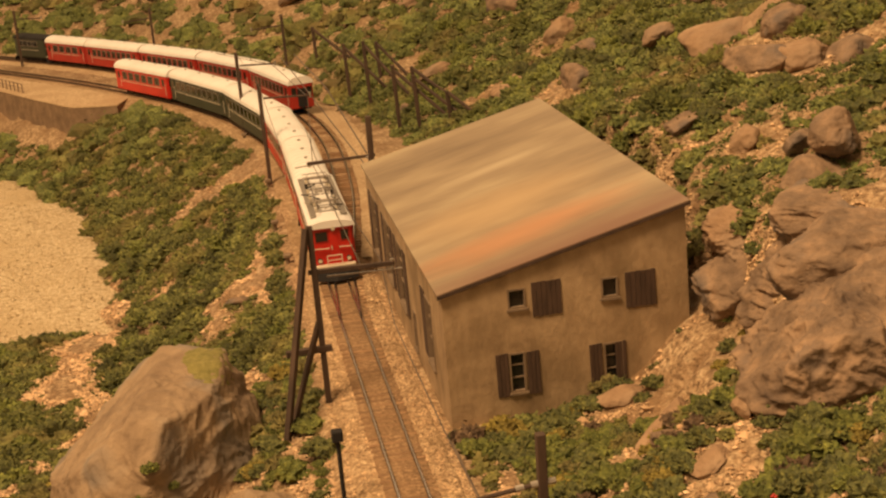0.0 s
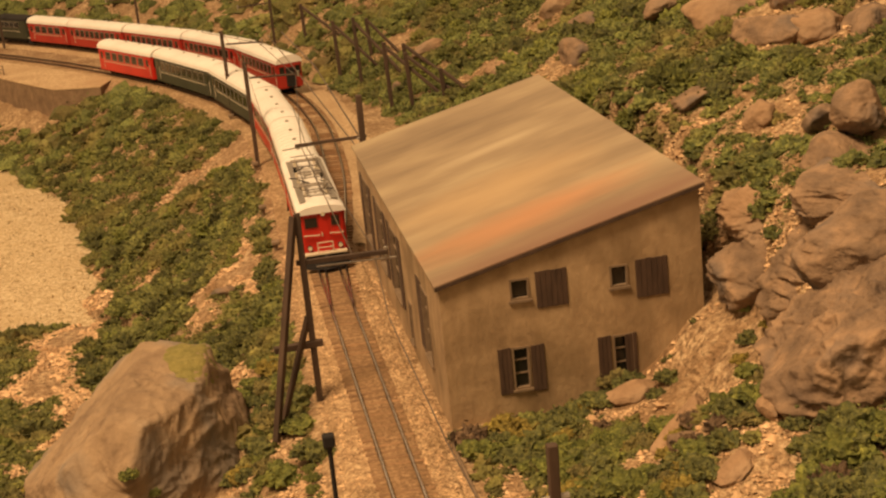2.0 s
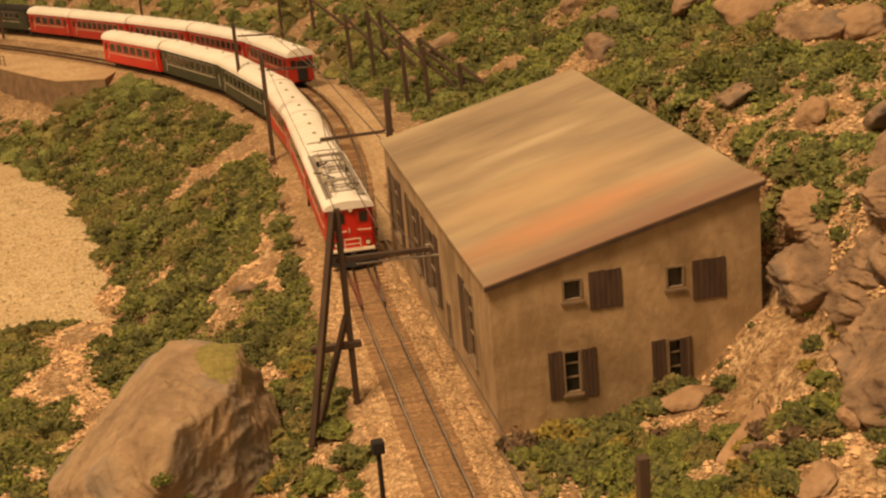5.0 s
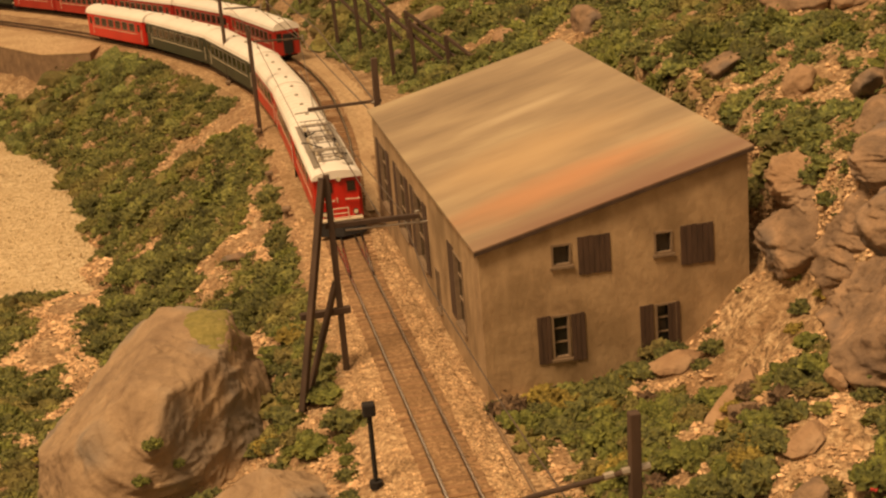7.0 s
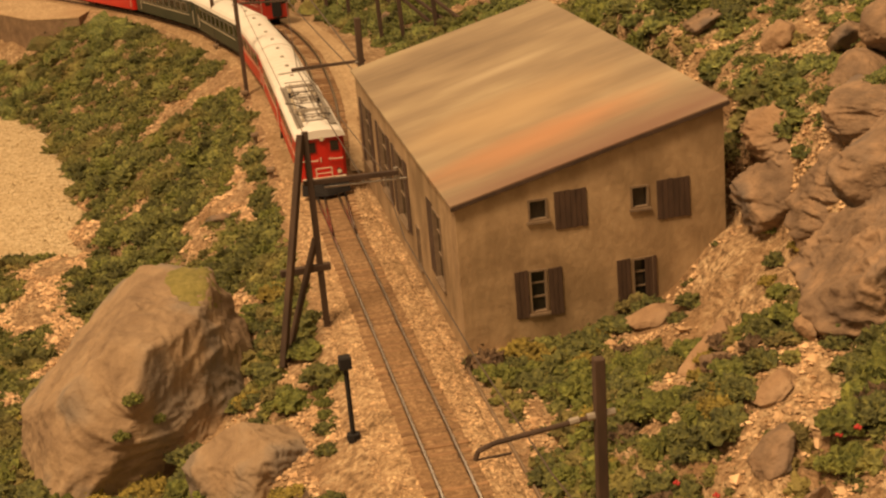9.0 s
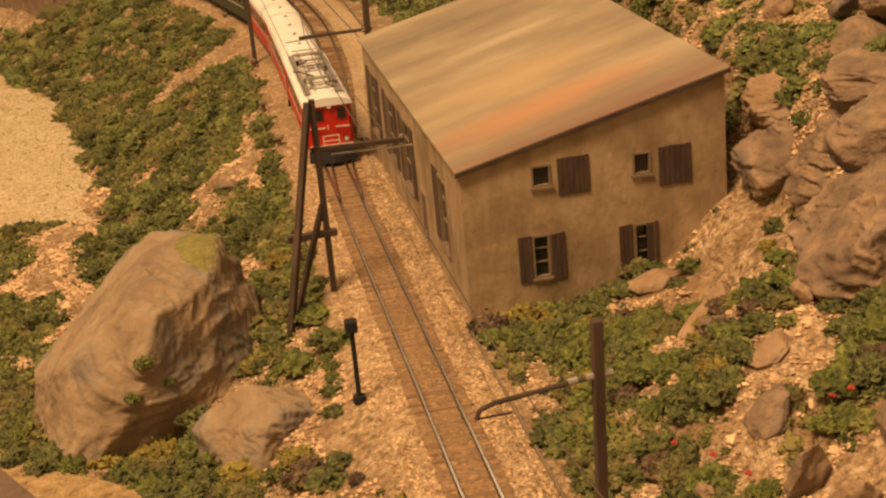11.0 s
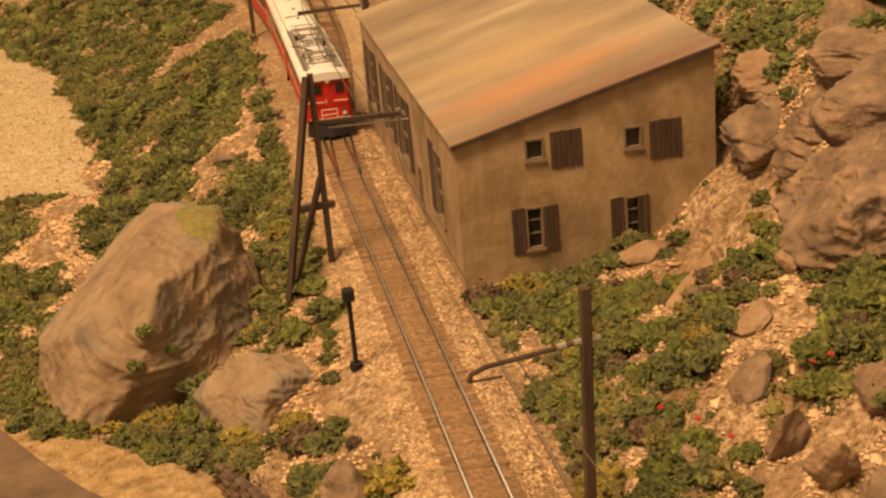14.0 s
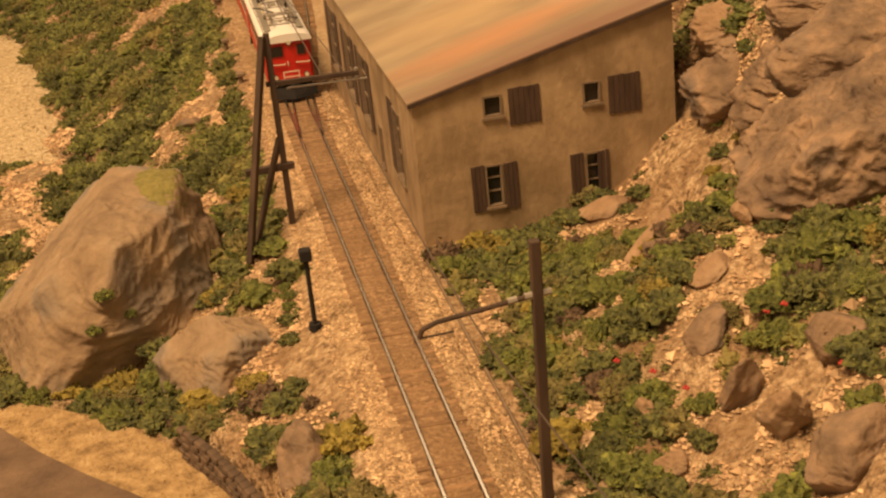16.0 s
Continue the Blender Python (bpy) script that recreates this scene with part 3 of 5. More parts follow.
def rock(at, size, rz=0.0, seed=1, mat=None, label="", rough=0.22, sub=5, rx=0.0, ry=0.0, cuts=7, group="", faces=(), fold=0.05, chips=14, chip=0.10):
    ob = part("rock", rock_mesh(*size, seed, rough, sub, cuts, faces, fold, chips, chip), mat or M_ROCK, None, smooth=True)
    ob.matrix_basis = place(at[0], at[1], at[2], rz, rx, ry)
    return tagged(ob, label or "brown cast-plaster boulder among the shrubs", "rock", group)


# ---------------------------------------------------------------- catenary masts
def timber(name, parent, a, b, r, label=""):
    """A square timber from a to b."""
    a, b = Vector(a), Vector(b)
    bm = boxed(-r, -r, -(b - a).length / 2, r, r, (b - a).length / 2, bevel=r * 0.18)
    bm.transform(Matrix.Translation((a + b) / 2) @ (b - a).to_track_quat("Z", "Y").to_matrix().to_4x4())
    return part(name, bm, M_WOOD, parent, label)


mast = thing("catenary_mast", "dark timber A-frame catenary mast beside the track", "mast", "catenary masts")
timber("leg", mast, (-0.825, 0.43, -0.12), (-0.585, 0.72, 0.94), 0.016)
timber("leg", mast, (-0.572, 0.66, -0.05), (-0.565, 0.73, 0.95), 0.016)
timber("brace", mast, (-0.80, 0.50, -0.12), (-0.575, 0.70, 0.42), 0.0135)
timber("cross_beam", mast, (-0.77, 0.66, 0.275), (-0.52, 0.68, 0.275), 0.017)
timber("arm", mast, (-0.60, 0.71, 0.70), (-0.13, 0.74, 0.685), 0.012)
part("steady_arm", rodded((-0.50, 0.72, 0.665), (-0.09, 0.74, 0.65), 0.005), M_METAL, mast)
part("insulator", rodded((-0.14, 0.74, 0.66), (-0.14, 0.74, 0.71), 0.012), M_METAL, mast)

pole = thing("catenary_mast", "single dark timber pole with a bent bracket arm", "mast", "catenary masts")
timber("pole", pole, (-0.057, -2.30, -0.25), (-0.03, -2.30, 0.908), 0.017)
bm = bmesh.new()
for a, b in (((-0.02, -2.30, 0.726), (-0.36, -2.30, 0.690)), ((-0.36, -2.30, 0.690), (-0.41, -2.30, 0.673)), ((-0.41, -2.30, 0.673), (-0.421, -2.30, 0.645))):
    rod(bm, a, b, 0.0085)
part("bracket_arm", bm, M_WOOD, pole)
part("steady_arm", rodded((-0.42, -2.30, 0.645), (-0.31, -2.30, 0.648), 0.004), M_WOOD, pole)
part("insulator", rodded((0.012, -2.30, 0.728), (-0.075, -2.30, 0.722), 0.013), M_METAL, pole)
part("insulator", rodded((-0.10, -2.30, 0.72), (-0.13, -2.30, 0.716), 0.012), M_METAL, pole)

sig = thing("track_signal", "small black lineside signal on a thin post", "signal")
part("post", rodded((-0.622, -0.64, -0.02), (-0.622, -0.64, 0.30), 0.0105), M_CHASSIS, sig)
part("signal_head", boxed(-0.648, -0.665, 0.285, -0.596, -0.615, 0.340, bevel=0.006), M_CHASSIS, sig)
part("foot_plate", rodded((-0.622, -0.64, -0.04), (-0.622, -0.64, -0.008), 0.028), M_CHASSIS, sig)


def far_mast(x, y, h, arm=0.0, label="dark timber catenary pole beside the curve"):
    t = thing("catenary_mast", label, "mast", "catenary masts")
    z = gz(x, y)
    timber("pole", t, (x, y, z - 0.1), (x, y, h), 0.018)
    if arm:
        part("arm", rodded((x + 0.03, y, h - 0.14), (x + arm, y, h - 0.16), 0.009), M_WOOD, t)
        part("insulator", rodded((x + arm, y, h - 0.18), (x + arm, y, h - 0.13), 0.012), M_METAL, t)
    return t


far_mast(-0.575, 6.25, 0.90, 0.45)
far_mast(-0.70, 8.67, 0.88, 0.4)
back = thing("catenary_mast", "timber catenary pole behind the house with a long arm", "mast", "catenary masts")
timber("pole", back, (0.075, 3.52, -0.1), (0.095, 3.52, 0.99), 0.021)
timber("arm", back, (0.12, 3.52, 0.70), (-0.38, 3.52, 0.695), 0.010)
part("steady_arm", rodded((-0.18, 3.52, 0.69), (-0.47, 3.52, 0.675), 0.005), M_METAL, back)
part("insulator", rodded((0.05, 3.52, 0.69), (0.11, 3.52, 0.715), 0.013), M_METAL, back)
far_mast(-3.9, 16.9, 0.85, 0.4)
far_mast(-1.75, 14.9, 0.85, -0.4)
far_mast(0.0, 12.2, 0.85, -0.4)


# ---------------------------------------------------------------- rocks
from mathutils.bvhtree import BVHTree


bm = rock_mesh(0.84, 0.80, 0.80, 5, 0.03, 7, 0, (
    ((0.06, -0.12, 1.0), 0.655), ((1.0, -0.25, 0.34), 0.74), ((1.0, -0.2, -0.1), 0.67), ((0.80, -0.80, 0.24), 0.54), ((0.25, -1.0, 0.62), 0.80),
    ((-0.42, -0.80, 0.72), 0.74), ((-0.66, 0.05, 0.75), 0.53), ((-0.9, -0.4, 0.30), 1.06), ((0.2, 1.0, 0.4), 0.85), ((-0.6, 0.8, 0.5), 0.85)), 0.024, 50, 0.065, True)
BIG = (-1.49, 0.62, -0.31)
shell = BVHTree.FromBMesh(bm)
big = part("rock", bm, M_BOULDER, None, smooth=True)
big.matrix_basis = place(*BIG)
tagged(big, "large grey-brown boulder with a mossy flat top", "rock", "boulders")
bm = bmesh.new()
bmesh.ops.create_circle(bm, cap_ends=True, segments=40, radius=1)
for v in bm.verts:
    k = 1 + 0.14 * math.sin(3 * math.atan2(v.co.y, v.co.x)) + 0.06 * math.sin(11 * math.atan2(v.co.y, v.co.x))
    v.co = Vector((v.co.x * 0.125 * k, v.co.y * 0.20 * k, 0))
bmesh.ops.poke(bm, faces=list(bm.faces))
bmesh.ops.subdivide_edges(bm, edges=list(bm.edges), cuts=3, use_grid_fill=True)
MOSS = (-1.20, 0.84)
at = Vector((MOSS[0] - BIG[0], MOSS[1] - BIG[1], 0))
for v in bm.verts:  # laid on the boulder's top
    hit, _, _, _ = shell.ray_cast(Vector((v.co.x + at.x, v.co.y + at.y, 2.0)), Vector((0, 0, -1)))
    rim = math.hypot(v.co.x / 0.125, v.co.y / 0.20)
    v.co.z = (hit.z if hit else 0.5) + 0.010 * (1.1 - rim) + BIG[2]
moss = part("moss_patch", bm, M_MOSS, None, at=(*MOSS, 0.0), smooth=True)
tagged(moss, "round patch of yellow-green moss on a boulder", "moss")

rock((-1.01, -0.36, -0.22), (0.30, 0.28, 0.33), 12, 8, M_BOULDER, "grey boulder on the bank below the track", rough=0.12, sub=6, group="boulders", cuts=2, fold=0.035,
     faces=(((0.9, -0.2, 0.3), 0.95), ((-0.55, -0.15, 1.0), 0.60), ((0.1, -1.0, 0.15), 0.85), ((-1.0, -0.2, 0.3), 0.95)))
rock((-0.83, -1.60, -0.19), (0.15, 0.22, 0.23), 0, 12, M_ROCK, "small brown boulder beside the retaining wall", group="boulders", rough=0.12, fold=0.03, cuts=4)
# the crags to the right of the house
rock((1.46, -1.42, 0.56), (0.56, 0.46, 0.54), 0, 21, M_ROCK, "tall furrowed grey-brown crag above the shrubs", rough=0.22, sub=7, group="boulders", cuts=3, fold=0.050, chips=60, chip=0.20,
     faces=(((-1.0, -0.35, 0.25), 0.80), ((-0.1, -1.0, 0.35), 0.80), ((-0.5, -0.8, -0.3), 0.85), ((0.0, -0.5, 1.0), 0.85), ((-0.8, 0.2, 0.8), 0.85)))
rock((1.80, -0.98, 0.98), (0.46, 0.40, 0.30), 25, 22, M_ROCK, "furrowed brown crag on the steep slope", rough=0.2, sub=6, group="boulders", cuts=4, fold=0.038, chips=50, chip=0.18,
     faces=(((0, -1.0, 0.2), 0.85), ((-0.6, -0.5, 0.9), 0.8)))
rock((1.72, -0.62, 1.04), (0.36, 0.34, 0.17), 18, 27, M_ROCK, "overhanging brown rock ledge on the steep slope", rough=0.15, sub=6, group="boulders", cuts=4, fold=0.045, chips=40, chip=0.15)
rock((1.60, -0.02, 0.83), (0.22, 0.24, 0.145), -8, 23, M_ROCK_PALE, "layered ochre boulder behind the house corner", group="boulders", rough=0.12, fold=0.06, sub=6, cuts=3)
rock((1.66, -0.58, 0.70), (0.30, 0.28, 0.26), -30, 28, M_ROCK, "recessed brown rock under the ledge", group="boulders", rough=0.15, fold=0.05, sub=6, chips=30)
rock((1.57, -0.22, 0.60), (0.29, 0.28, 0.21), 20, 29, M_ROCK, "brown rock face behind the house corner", group="boulders", rough=0.15, fold=0.05)
rock((1.92, -0.18, 1.03), (0.21, 0.24, 0.16), 30, 24, M_ROCK, "rounded brown boulder on the steep slope", group="boulders", rough=0.1, fold=0.045)
rock((2.05, -0.05, 1.25), (0.16, 0.20, 0.16), 10, 25, M_ROCK, "upright brown boulder on the slope", group="boulders", rough=0.1, fold=0.04)
# slabs among the shrubs in the foreground
for at, size, rz, rx, ry, seed, label in (
        ((0.63, -2.05), (0.130, 0.10, 0.060), 20, 0, -30, 71, "grey slab leaning in the scree"),
        ((0.60, -2.40), (0.095, 0.06, 0.17), 20, 18, -14, 32, "wedge-shaped grey-brown slab in the scree"),
        ((0.60, -2.74), (0.085, 0.05, 0.15), -25, 30, 24, 33, "flat tan slab leaning in the scree"),
        ((0.87, -2.50), (0.125, 0.10, 0.11), 5, 10, -15, 34, "brown boulder half buried in the scree"),
        ((0.82, -0.96), (0.24, 0.085, 0.06), 40, 20, -26, 35, "long pale slab on the slope below the house"),
        ((0.68, -2.98), (0.15, 0.13, 0.12), 40, 10, -10, 36, "broad brown slab in the scree"),
        ((0.76, -1.74), (0.10, 0.09, 0.04), 0, 0, -30, 37, "ochre stone among low shrubs"),
        ((0.34, -2.20), (0.05, 0.05, 0.07), 0, 0, 0, 38, "small brown stone beside the track"),
        ((0.33, -2.50), (0.07, 0.06, 0.075), 0, 0, 0, 39, "small brown stone in the scree"),
        ((0.98, -1.52), (0.05, 0.06, 0.08), 20, 0, -20, 40, "pale ochre stone under the crag"),
        ((0.72, -1.30), (0.07, 0.07, 0.06), 40, 0, -10, 43, "small brown rock between low shrubs"),
        ((0.84, -0.20), (0.14, 0.09, 0.05), 5, 10, -10, 42, "orange-brown stone mound in front of the house")):
    at = (at[0], at[1], gz(at[0], at[1]) + 0.40 * size[2])
    rock(at, size, rz, seed, M_ROCK if seed in (71, 32, 34, 36, 43) else M_ROCK_PALE, label, rough=0.07, sub=5, rx=rx, ry=ry, cuts=10, fold=0.03, group="slabs in the scree")
# boulders of the far hillside
HILL = [((3.0, 4.35), (0.34, 0.40, 0.16), 31), ((3.1, 3.1), (0.20, 0.22, 0.18), 32), ((2.85, 2.2), (0.20, 0.2, 0.14), 33), ((2.58, 2.35), (0.16, 0.3, 0.12), 34),
        ((2.9, 5.4), (0.22, 0.34, 0.14), 35), ((2.5, 6.5), (0.16, 0.34, 0.13), 36), ((2.5, 7.5), (0.2, 0.25, 0.16), 37), ((2.17, 5.5), (0.15, 0.2, 0.14), 38),
        ((1.45, 8.7), (0.24, 0.35, 0.15), 39), ((1.9, 1.9), (0.14, 0.16, 0.09), 40), ((2.0, 1.0), (0.10, 0.14, 0.09), 41), ((2.02, 0.30), (0.11, 0.16, 0.09), 42),
        ((1.7, 12.0), (0.35, 0.4, 0.2), 43), ((0.4, 14.4), (0.4, 0.4, 0.22), 44), ((-0.6, 17.5), (0.6, 0.5, 0.25), 45), ((2.5, 9.5), (0.3, 0.3, 0.18), 46),
        ((-2.2, 18.6), (0.7, 0.5, 0.25), 47), ((3.05, 1.95), (0.2, 0.2, 0.12), 48), ((2.3, 3.3), (0.1, 0.12, 0.08), 49), ((3.6, 6.0), (0.25, 0.3, 0.16), 50),
        ((3.4, 4.0), (0.3, 0.3, 0.16), 51), ((3.3, 8.2), (0.3, 0.4, 0.2), 52), ((1.95, 7.0), (0.12, 0.16, 0.1), 53), ((1.0, 8.3), (0.09, 0.1, 0.1), 54),
        ((-1.1, 6.75), (0.09, 0.16, 0.06), 55), ((-0.98, 3.1), (0.07, 0.13, 0.05), 56), ((1.72, 6.6), (0.12, 0.2, 0.12), 57)]
for (x, y), size, seed in HILL:
    rock((x, y, gz(x, y) + size[2] * 0.15), size, seed * 37 % 90 - 60, seed, M_ROCK_PALE if seed % 2 else M_ROCK,
         "ochre boulder on the shrubby hillside", rough=0.12, sub=4, cuts=9, fold=0.05, ry=-24, group="hillside boulders")


# ---------------------------------------------------------------- road, verge and retaining wall in the foreground
def band(y0, y1, left, right, z, n=80, k=24, bumps=0.006):
    ysb = np.linspace(y0, y1, n)
    v = np.linspace(0, 1, k)
    xl, xr = left(ysb)[:, None], right(ysb)[:, None]
    gx = xl + (xr - xl) * v[None]
    gy = np.repeat(ysb[:, None], k, 1)
    co = np.stack([gx, gy, z + bumps * wave(gx, gy, 9, 6)], -1).reshape(-1, 3) * U
    i = (np.arange(n - 1)[:, None] * k + np.arange(k - 1)[None]).ravel()
    return mesh_from(co, np.stack([i, i + 1, i + k + 1, i + k], 1), True)


def road_line(y):
    return -2.10 - 0.69 * (np.asarray(y) + 0.13) + 0.05 * np.sin(y * 3)


verge = new("verge", band(-4.0, 1.2, lambda y: road_line(y) - 0.1, lambda y: road_edge(y) + 0.03, -0.452, 120, 20))
verge.data.materials.append(M_GRASSY)
tagged(verge, "dry yellowish turf verge beside the road", "grass", kind="structure")
road = new("road", band(-4.0, 1.4, lambda y: road_line(y) - 2.2, road_line, -0.440, 90, 24, 0.003))
road.data.materials.append(M_ROAD)
tagged(road, "dark brown dirt road", "road", kind="structure")

wall = thing("retaining_wall", "low dark dry-stone retaining wall below the bank", "wall", kind="structure")
stone = finish(box(bmesh.new(), -0.026, -0.02, -0.011, 0.026, 0.02, 0.011, bevel=0.004))
stone.materials.append(M_DRYSTONE)
wpts = curve_points([(-1.24, -0.80), (-1.11, -1.08), (-1.00, -1.40), (-0.93, -1.72), (-0.87, -2.1)], 0.054)
core = bmesh.new()
for a, b in zip(wpts, wpts[1:]):
    mid = (a + b) / 2
    q = boxed(-0.012, -0.032, -0.55, 0.012, 0.032, -0.315)
    q.transform(Matrix.Translation((mid.x, mid.y, 0)) @ Matrix.Rotation(math.atan2((b - a).y, (b - a).x) - math.pi / 2, 4, "Z"))
    tmp = bpy.data.meshes.new("tmp")
    q.to_mesh(tmp)
    core.from_mesh(tmp)
    bpy.data.meshes.remove(tmp)
part("wall_core", core, M_DRYSTONE, wall)
for row in range(7):
    for i in range(len(wpts) - 1):
        p = wpts[i].lerp(wpts[i + 1], 0.5 * (row % 2))
        d = wpts[i + 1] - wpts[i]
        ob = new("stone", stone)
        ob.parent = wall
        ob.matrix_basis = place(p.x - 0.012 + random.uniform(-0.006, 0.006), p.y, -0.46 + row * 0.0235, math.degrees(math.atan2(d.y, d.x)), random.uniform(-5, 5), random.uniform(-4, 4))

# ---------------------------------------------------------------- the walled platform at the far bend
plat = thing("station_platform", "brown masonry platform wall with a fence on top", "platform")
foot = [(-7.0, 20.2), (-5.3, 17.0), (-3.26, 12.88), (-2.79, 12.0), (-2.2, 11.75), (-2.05, 12.35), (-3.0, 13.95), (-4.6, 16.5), (-6.6, 19.6)]
bm = bmesh.new()
lo = [bm.verts.new((x, y, -1.1)) for x, y in foot]
hi = [bm.verts.new((x, y, -0.028)) for x, y in foot]
bm.faces.new(hi)
for i in range(len(foot)):
    j = (i + 1) % len(foot)
    bm.faces.new((lo[i], lo[j], hi[j], hi[i]))
bmesh.ops.recalc_face_normals(bm, faces=bm.faces)
part("platform_body", bm, M_MASONRY, plat)
bm = bmesh.new()
top = [bm.verts.new((x, y, -0.022)) for x, y in foot]
f = bm.faces.new(top)
r = bmesh.ops.extrude_face_region(bm, geom=[f])
for v in r["geom"]:
    if isinstance(v, bmesh.types.BMVert):
        v.co.z += 0.012
bmesh.ops.recalc_face_normals(bm, faces=bm.faces)
part("paving", bm, M_YARD, plat, "sandy platform surface")
fence = thing("fence", "thin weathered fence along the platform edge", "fence")
fp = curve_points([(-6.6, 19.6), (-5.1, 16.9), (-3.55, 13.75)], 0.16)
for a in fp:
    part("post", boxed(a.x - 0.008, a.y - 0.008, -0.03, a.x + 0.008, a.y + 0.008, 0.12), M_FRAME, fence)
for z in (0.055, 0.11):
    bm = bmesh.new()
    for a, b in zip(fp, fp[1:]):
        rod(bm, (a.x, a.y, z), (b.x, b.y, z), 0.006, n=5)
    part("rail", bm, M_FRAME, fence)


# ---------------------------------------------------------------- snow-guard posts on the hillside
def guard(x, y, h, dx, dy):
    t = thing("guard_post", "dark timber guard post with a slanting strut", "post", "snow-guard posts")
    z = gz(x, y)
    timber("post", t, (x, y, z - 0.08), (x - 0.02, y, z + h), 0.019)
    timber("strut", t, (x + dx, y + dy, gz(x + dx, y + dy) - 0.05), (x - 0.01, y, z + h * 0.93), 0.014)


for g in ((0.36, 11.6, 0.50, 0.42, -0.5), (0.56, 9.75, 0.66, 0.42, -0.5), (0.72, 9.1, 0.74, 0.40, -0.6), (0.85, 7.75, 0.70, 0.45, -0.5), (1.02, 7.5, 0.55, 0.38, -0.5),
          (1.28, 7.1, 0.26, 0.2, -0.3), (0.95, 9.9, 0.42, 0.3, -0.4), (1.12, 8.3, 0.36, 0.3, -0.4)):
    guard(*g)


# ---------------------------------------------------------------- wires
def wire(points, r=0.0028, label="thin metal overhead wire", sag=0.0):
    bm = bmesh.new()
    pts = [Vector(points[0])]
    for a, b in zip(points, points[1:]):
        a, b = Vector(a), Vector(b)
        for i in range(1, 9):
            p = a.lerp(b, i / 8)
            p.z -= sag * 4 * (i / 8) * (1 - i / 8)
            pts.append(p)
    rings = []
    for i, p in enumerate(pts):
        d = (pts[min(i + 1, len(pts) - 1)] - pts[max(i - 1, 0)]).normalized()
        side = d.cross(Vector((0, 0, 1))).normalized()
        up = side.cross(d)
        rings.append([bm.verts.new(p + r * (math.cos(k * 1.2566) * side + math.sin(k * 1.2566) * up)) for k in range(5)])
    for a, b in zip(rings, rings[1:]):
        for k in range(5):
            bm.faces.new((a[k], a[(k + 1) % 5], b[(k + 1) % 5], b[k]))
    return tagged(part("overhead_wire", bm, M_WIRE), label, "wire", "overhead wires")


wire([(-0.18, 1.0, 0.645), (-0.25, -0.1, 0.62), (-0.245, -1.5, 0.62), (-0.22, -2.42, 0.62), (-0.15, -3.3, 0.62), (-0.1, -3.9, 0.62)], 0.003)
wire([(-0.18, 1.0, 0.645), (-0.30, 3.52, 0.67), (-0.28, 5.0, 0.70)], 0.003)
wire([(-0.30, 0.74, 0.66), (-0.34, 3.52, 0.69), (-0.15, 6.25, 0.73), (-0.33, 8.67, 0.71), (-0.9, 10.2, 0.70)], 0.0035)
wire([(0.06, 3.52, 0.72), (0.05, 6.6, 0.74), (-0.05, 9.4, 0.70)], 0.006)
wire([(0.05, 3.52, 0.62), (0.0, 5.2, 0.60), (-0.12, 7.6, 0.66), (-0.2, 9.4, 0.68)], 0.005)
wire([(-0.57, 0.73, 0.94), (-0.575, 6.25, 0.89), (-0.70, 8.67, 0.87)], 0.0024)

# small equipment boxes beside the line
for x, y in ((-0.60, 6.15), (-0.63, 4.6), (-0.60, 3.55), (-0.72, 8.55)):
    ob = thing("equipment_post", "small grey-brown lineside equipment post", "post", "lineside equipment posts")
    z = -0.06
    part("post", rodded((x, y, z), (x, y, z + 0.075), 0.016), M_FRAME, ob)
    part("cap", boxed(x - 0.028, y - 0.028, z + 0.07, x + 0.028, y + 0.028, z + 0.098, bevel=0.005), M_FRAME, ob)

# thin timber board that holds the ballast in the foreground
edge = part("ballast_board", boxed(-0.034, -3.4, -0.12, -0.024, -0.03, -0.010, bevel=0.003), M_FRAME)
tagged(edge, "weathered pale brown board along the ballast edge", "trim", kind="structure")

# the floor of the hall in which the layout stands
hall = part("hall_floor", boxed(-40, -40, -9.6, 40, 60, -9.0), M_MASONRY)
tagged(hall, "plain brown floor of the exhibition hall", "floor", kind="structure")


# ---------------------------------------------------------------- trains
def wheelset(parent, y, r=0.042):
    ob = part("bogie", boxed(-0.085, y - 0.13, 0.03, 0.085, y + 0.13, 0.075, bevel=0.008), M_CHASSIS, parent)
    for dy in (-0.085, 0.085):
        for x in (-0.068, 0.068):
            part("wheel", rodded((x - 0.008, y + dy, 0.019 + r), (x + 0.008, y + dy, 0.019 + r), r, n=16), M_CHASSIS, ob)


def arched(half, z0, z1, n=10):
    return [(half * math.cos(math.pi * (1 - i / n)), z0 + (z1 - z0) * math.sin(math.pi * i / n) ** 0.8) for i in range(n + 1)]


def body_shell(L, half, z0, z1):
    bm = boxed(-half, -L / 2, z0, half, L / 2, z1)
    es = [e for e in bm.edges if abs((e.verts[0].co - e.verts[1].co).z) > 0.01]
    bmesh.ops.bevel(bm, geom=es, offset=0.018, segments=3, affect="EDGES")
    return bm


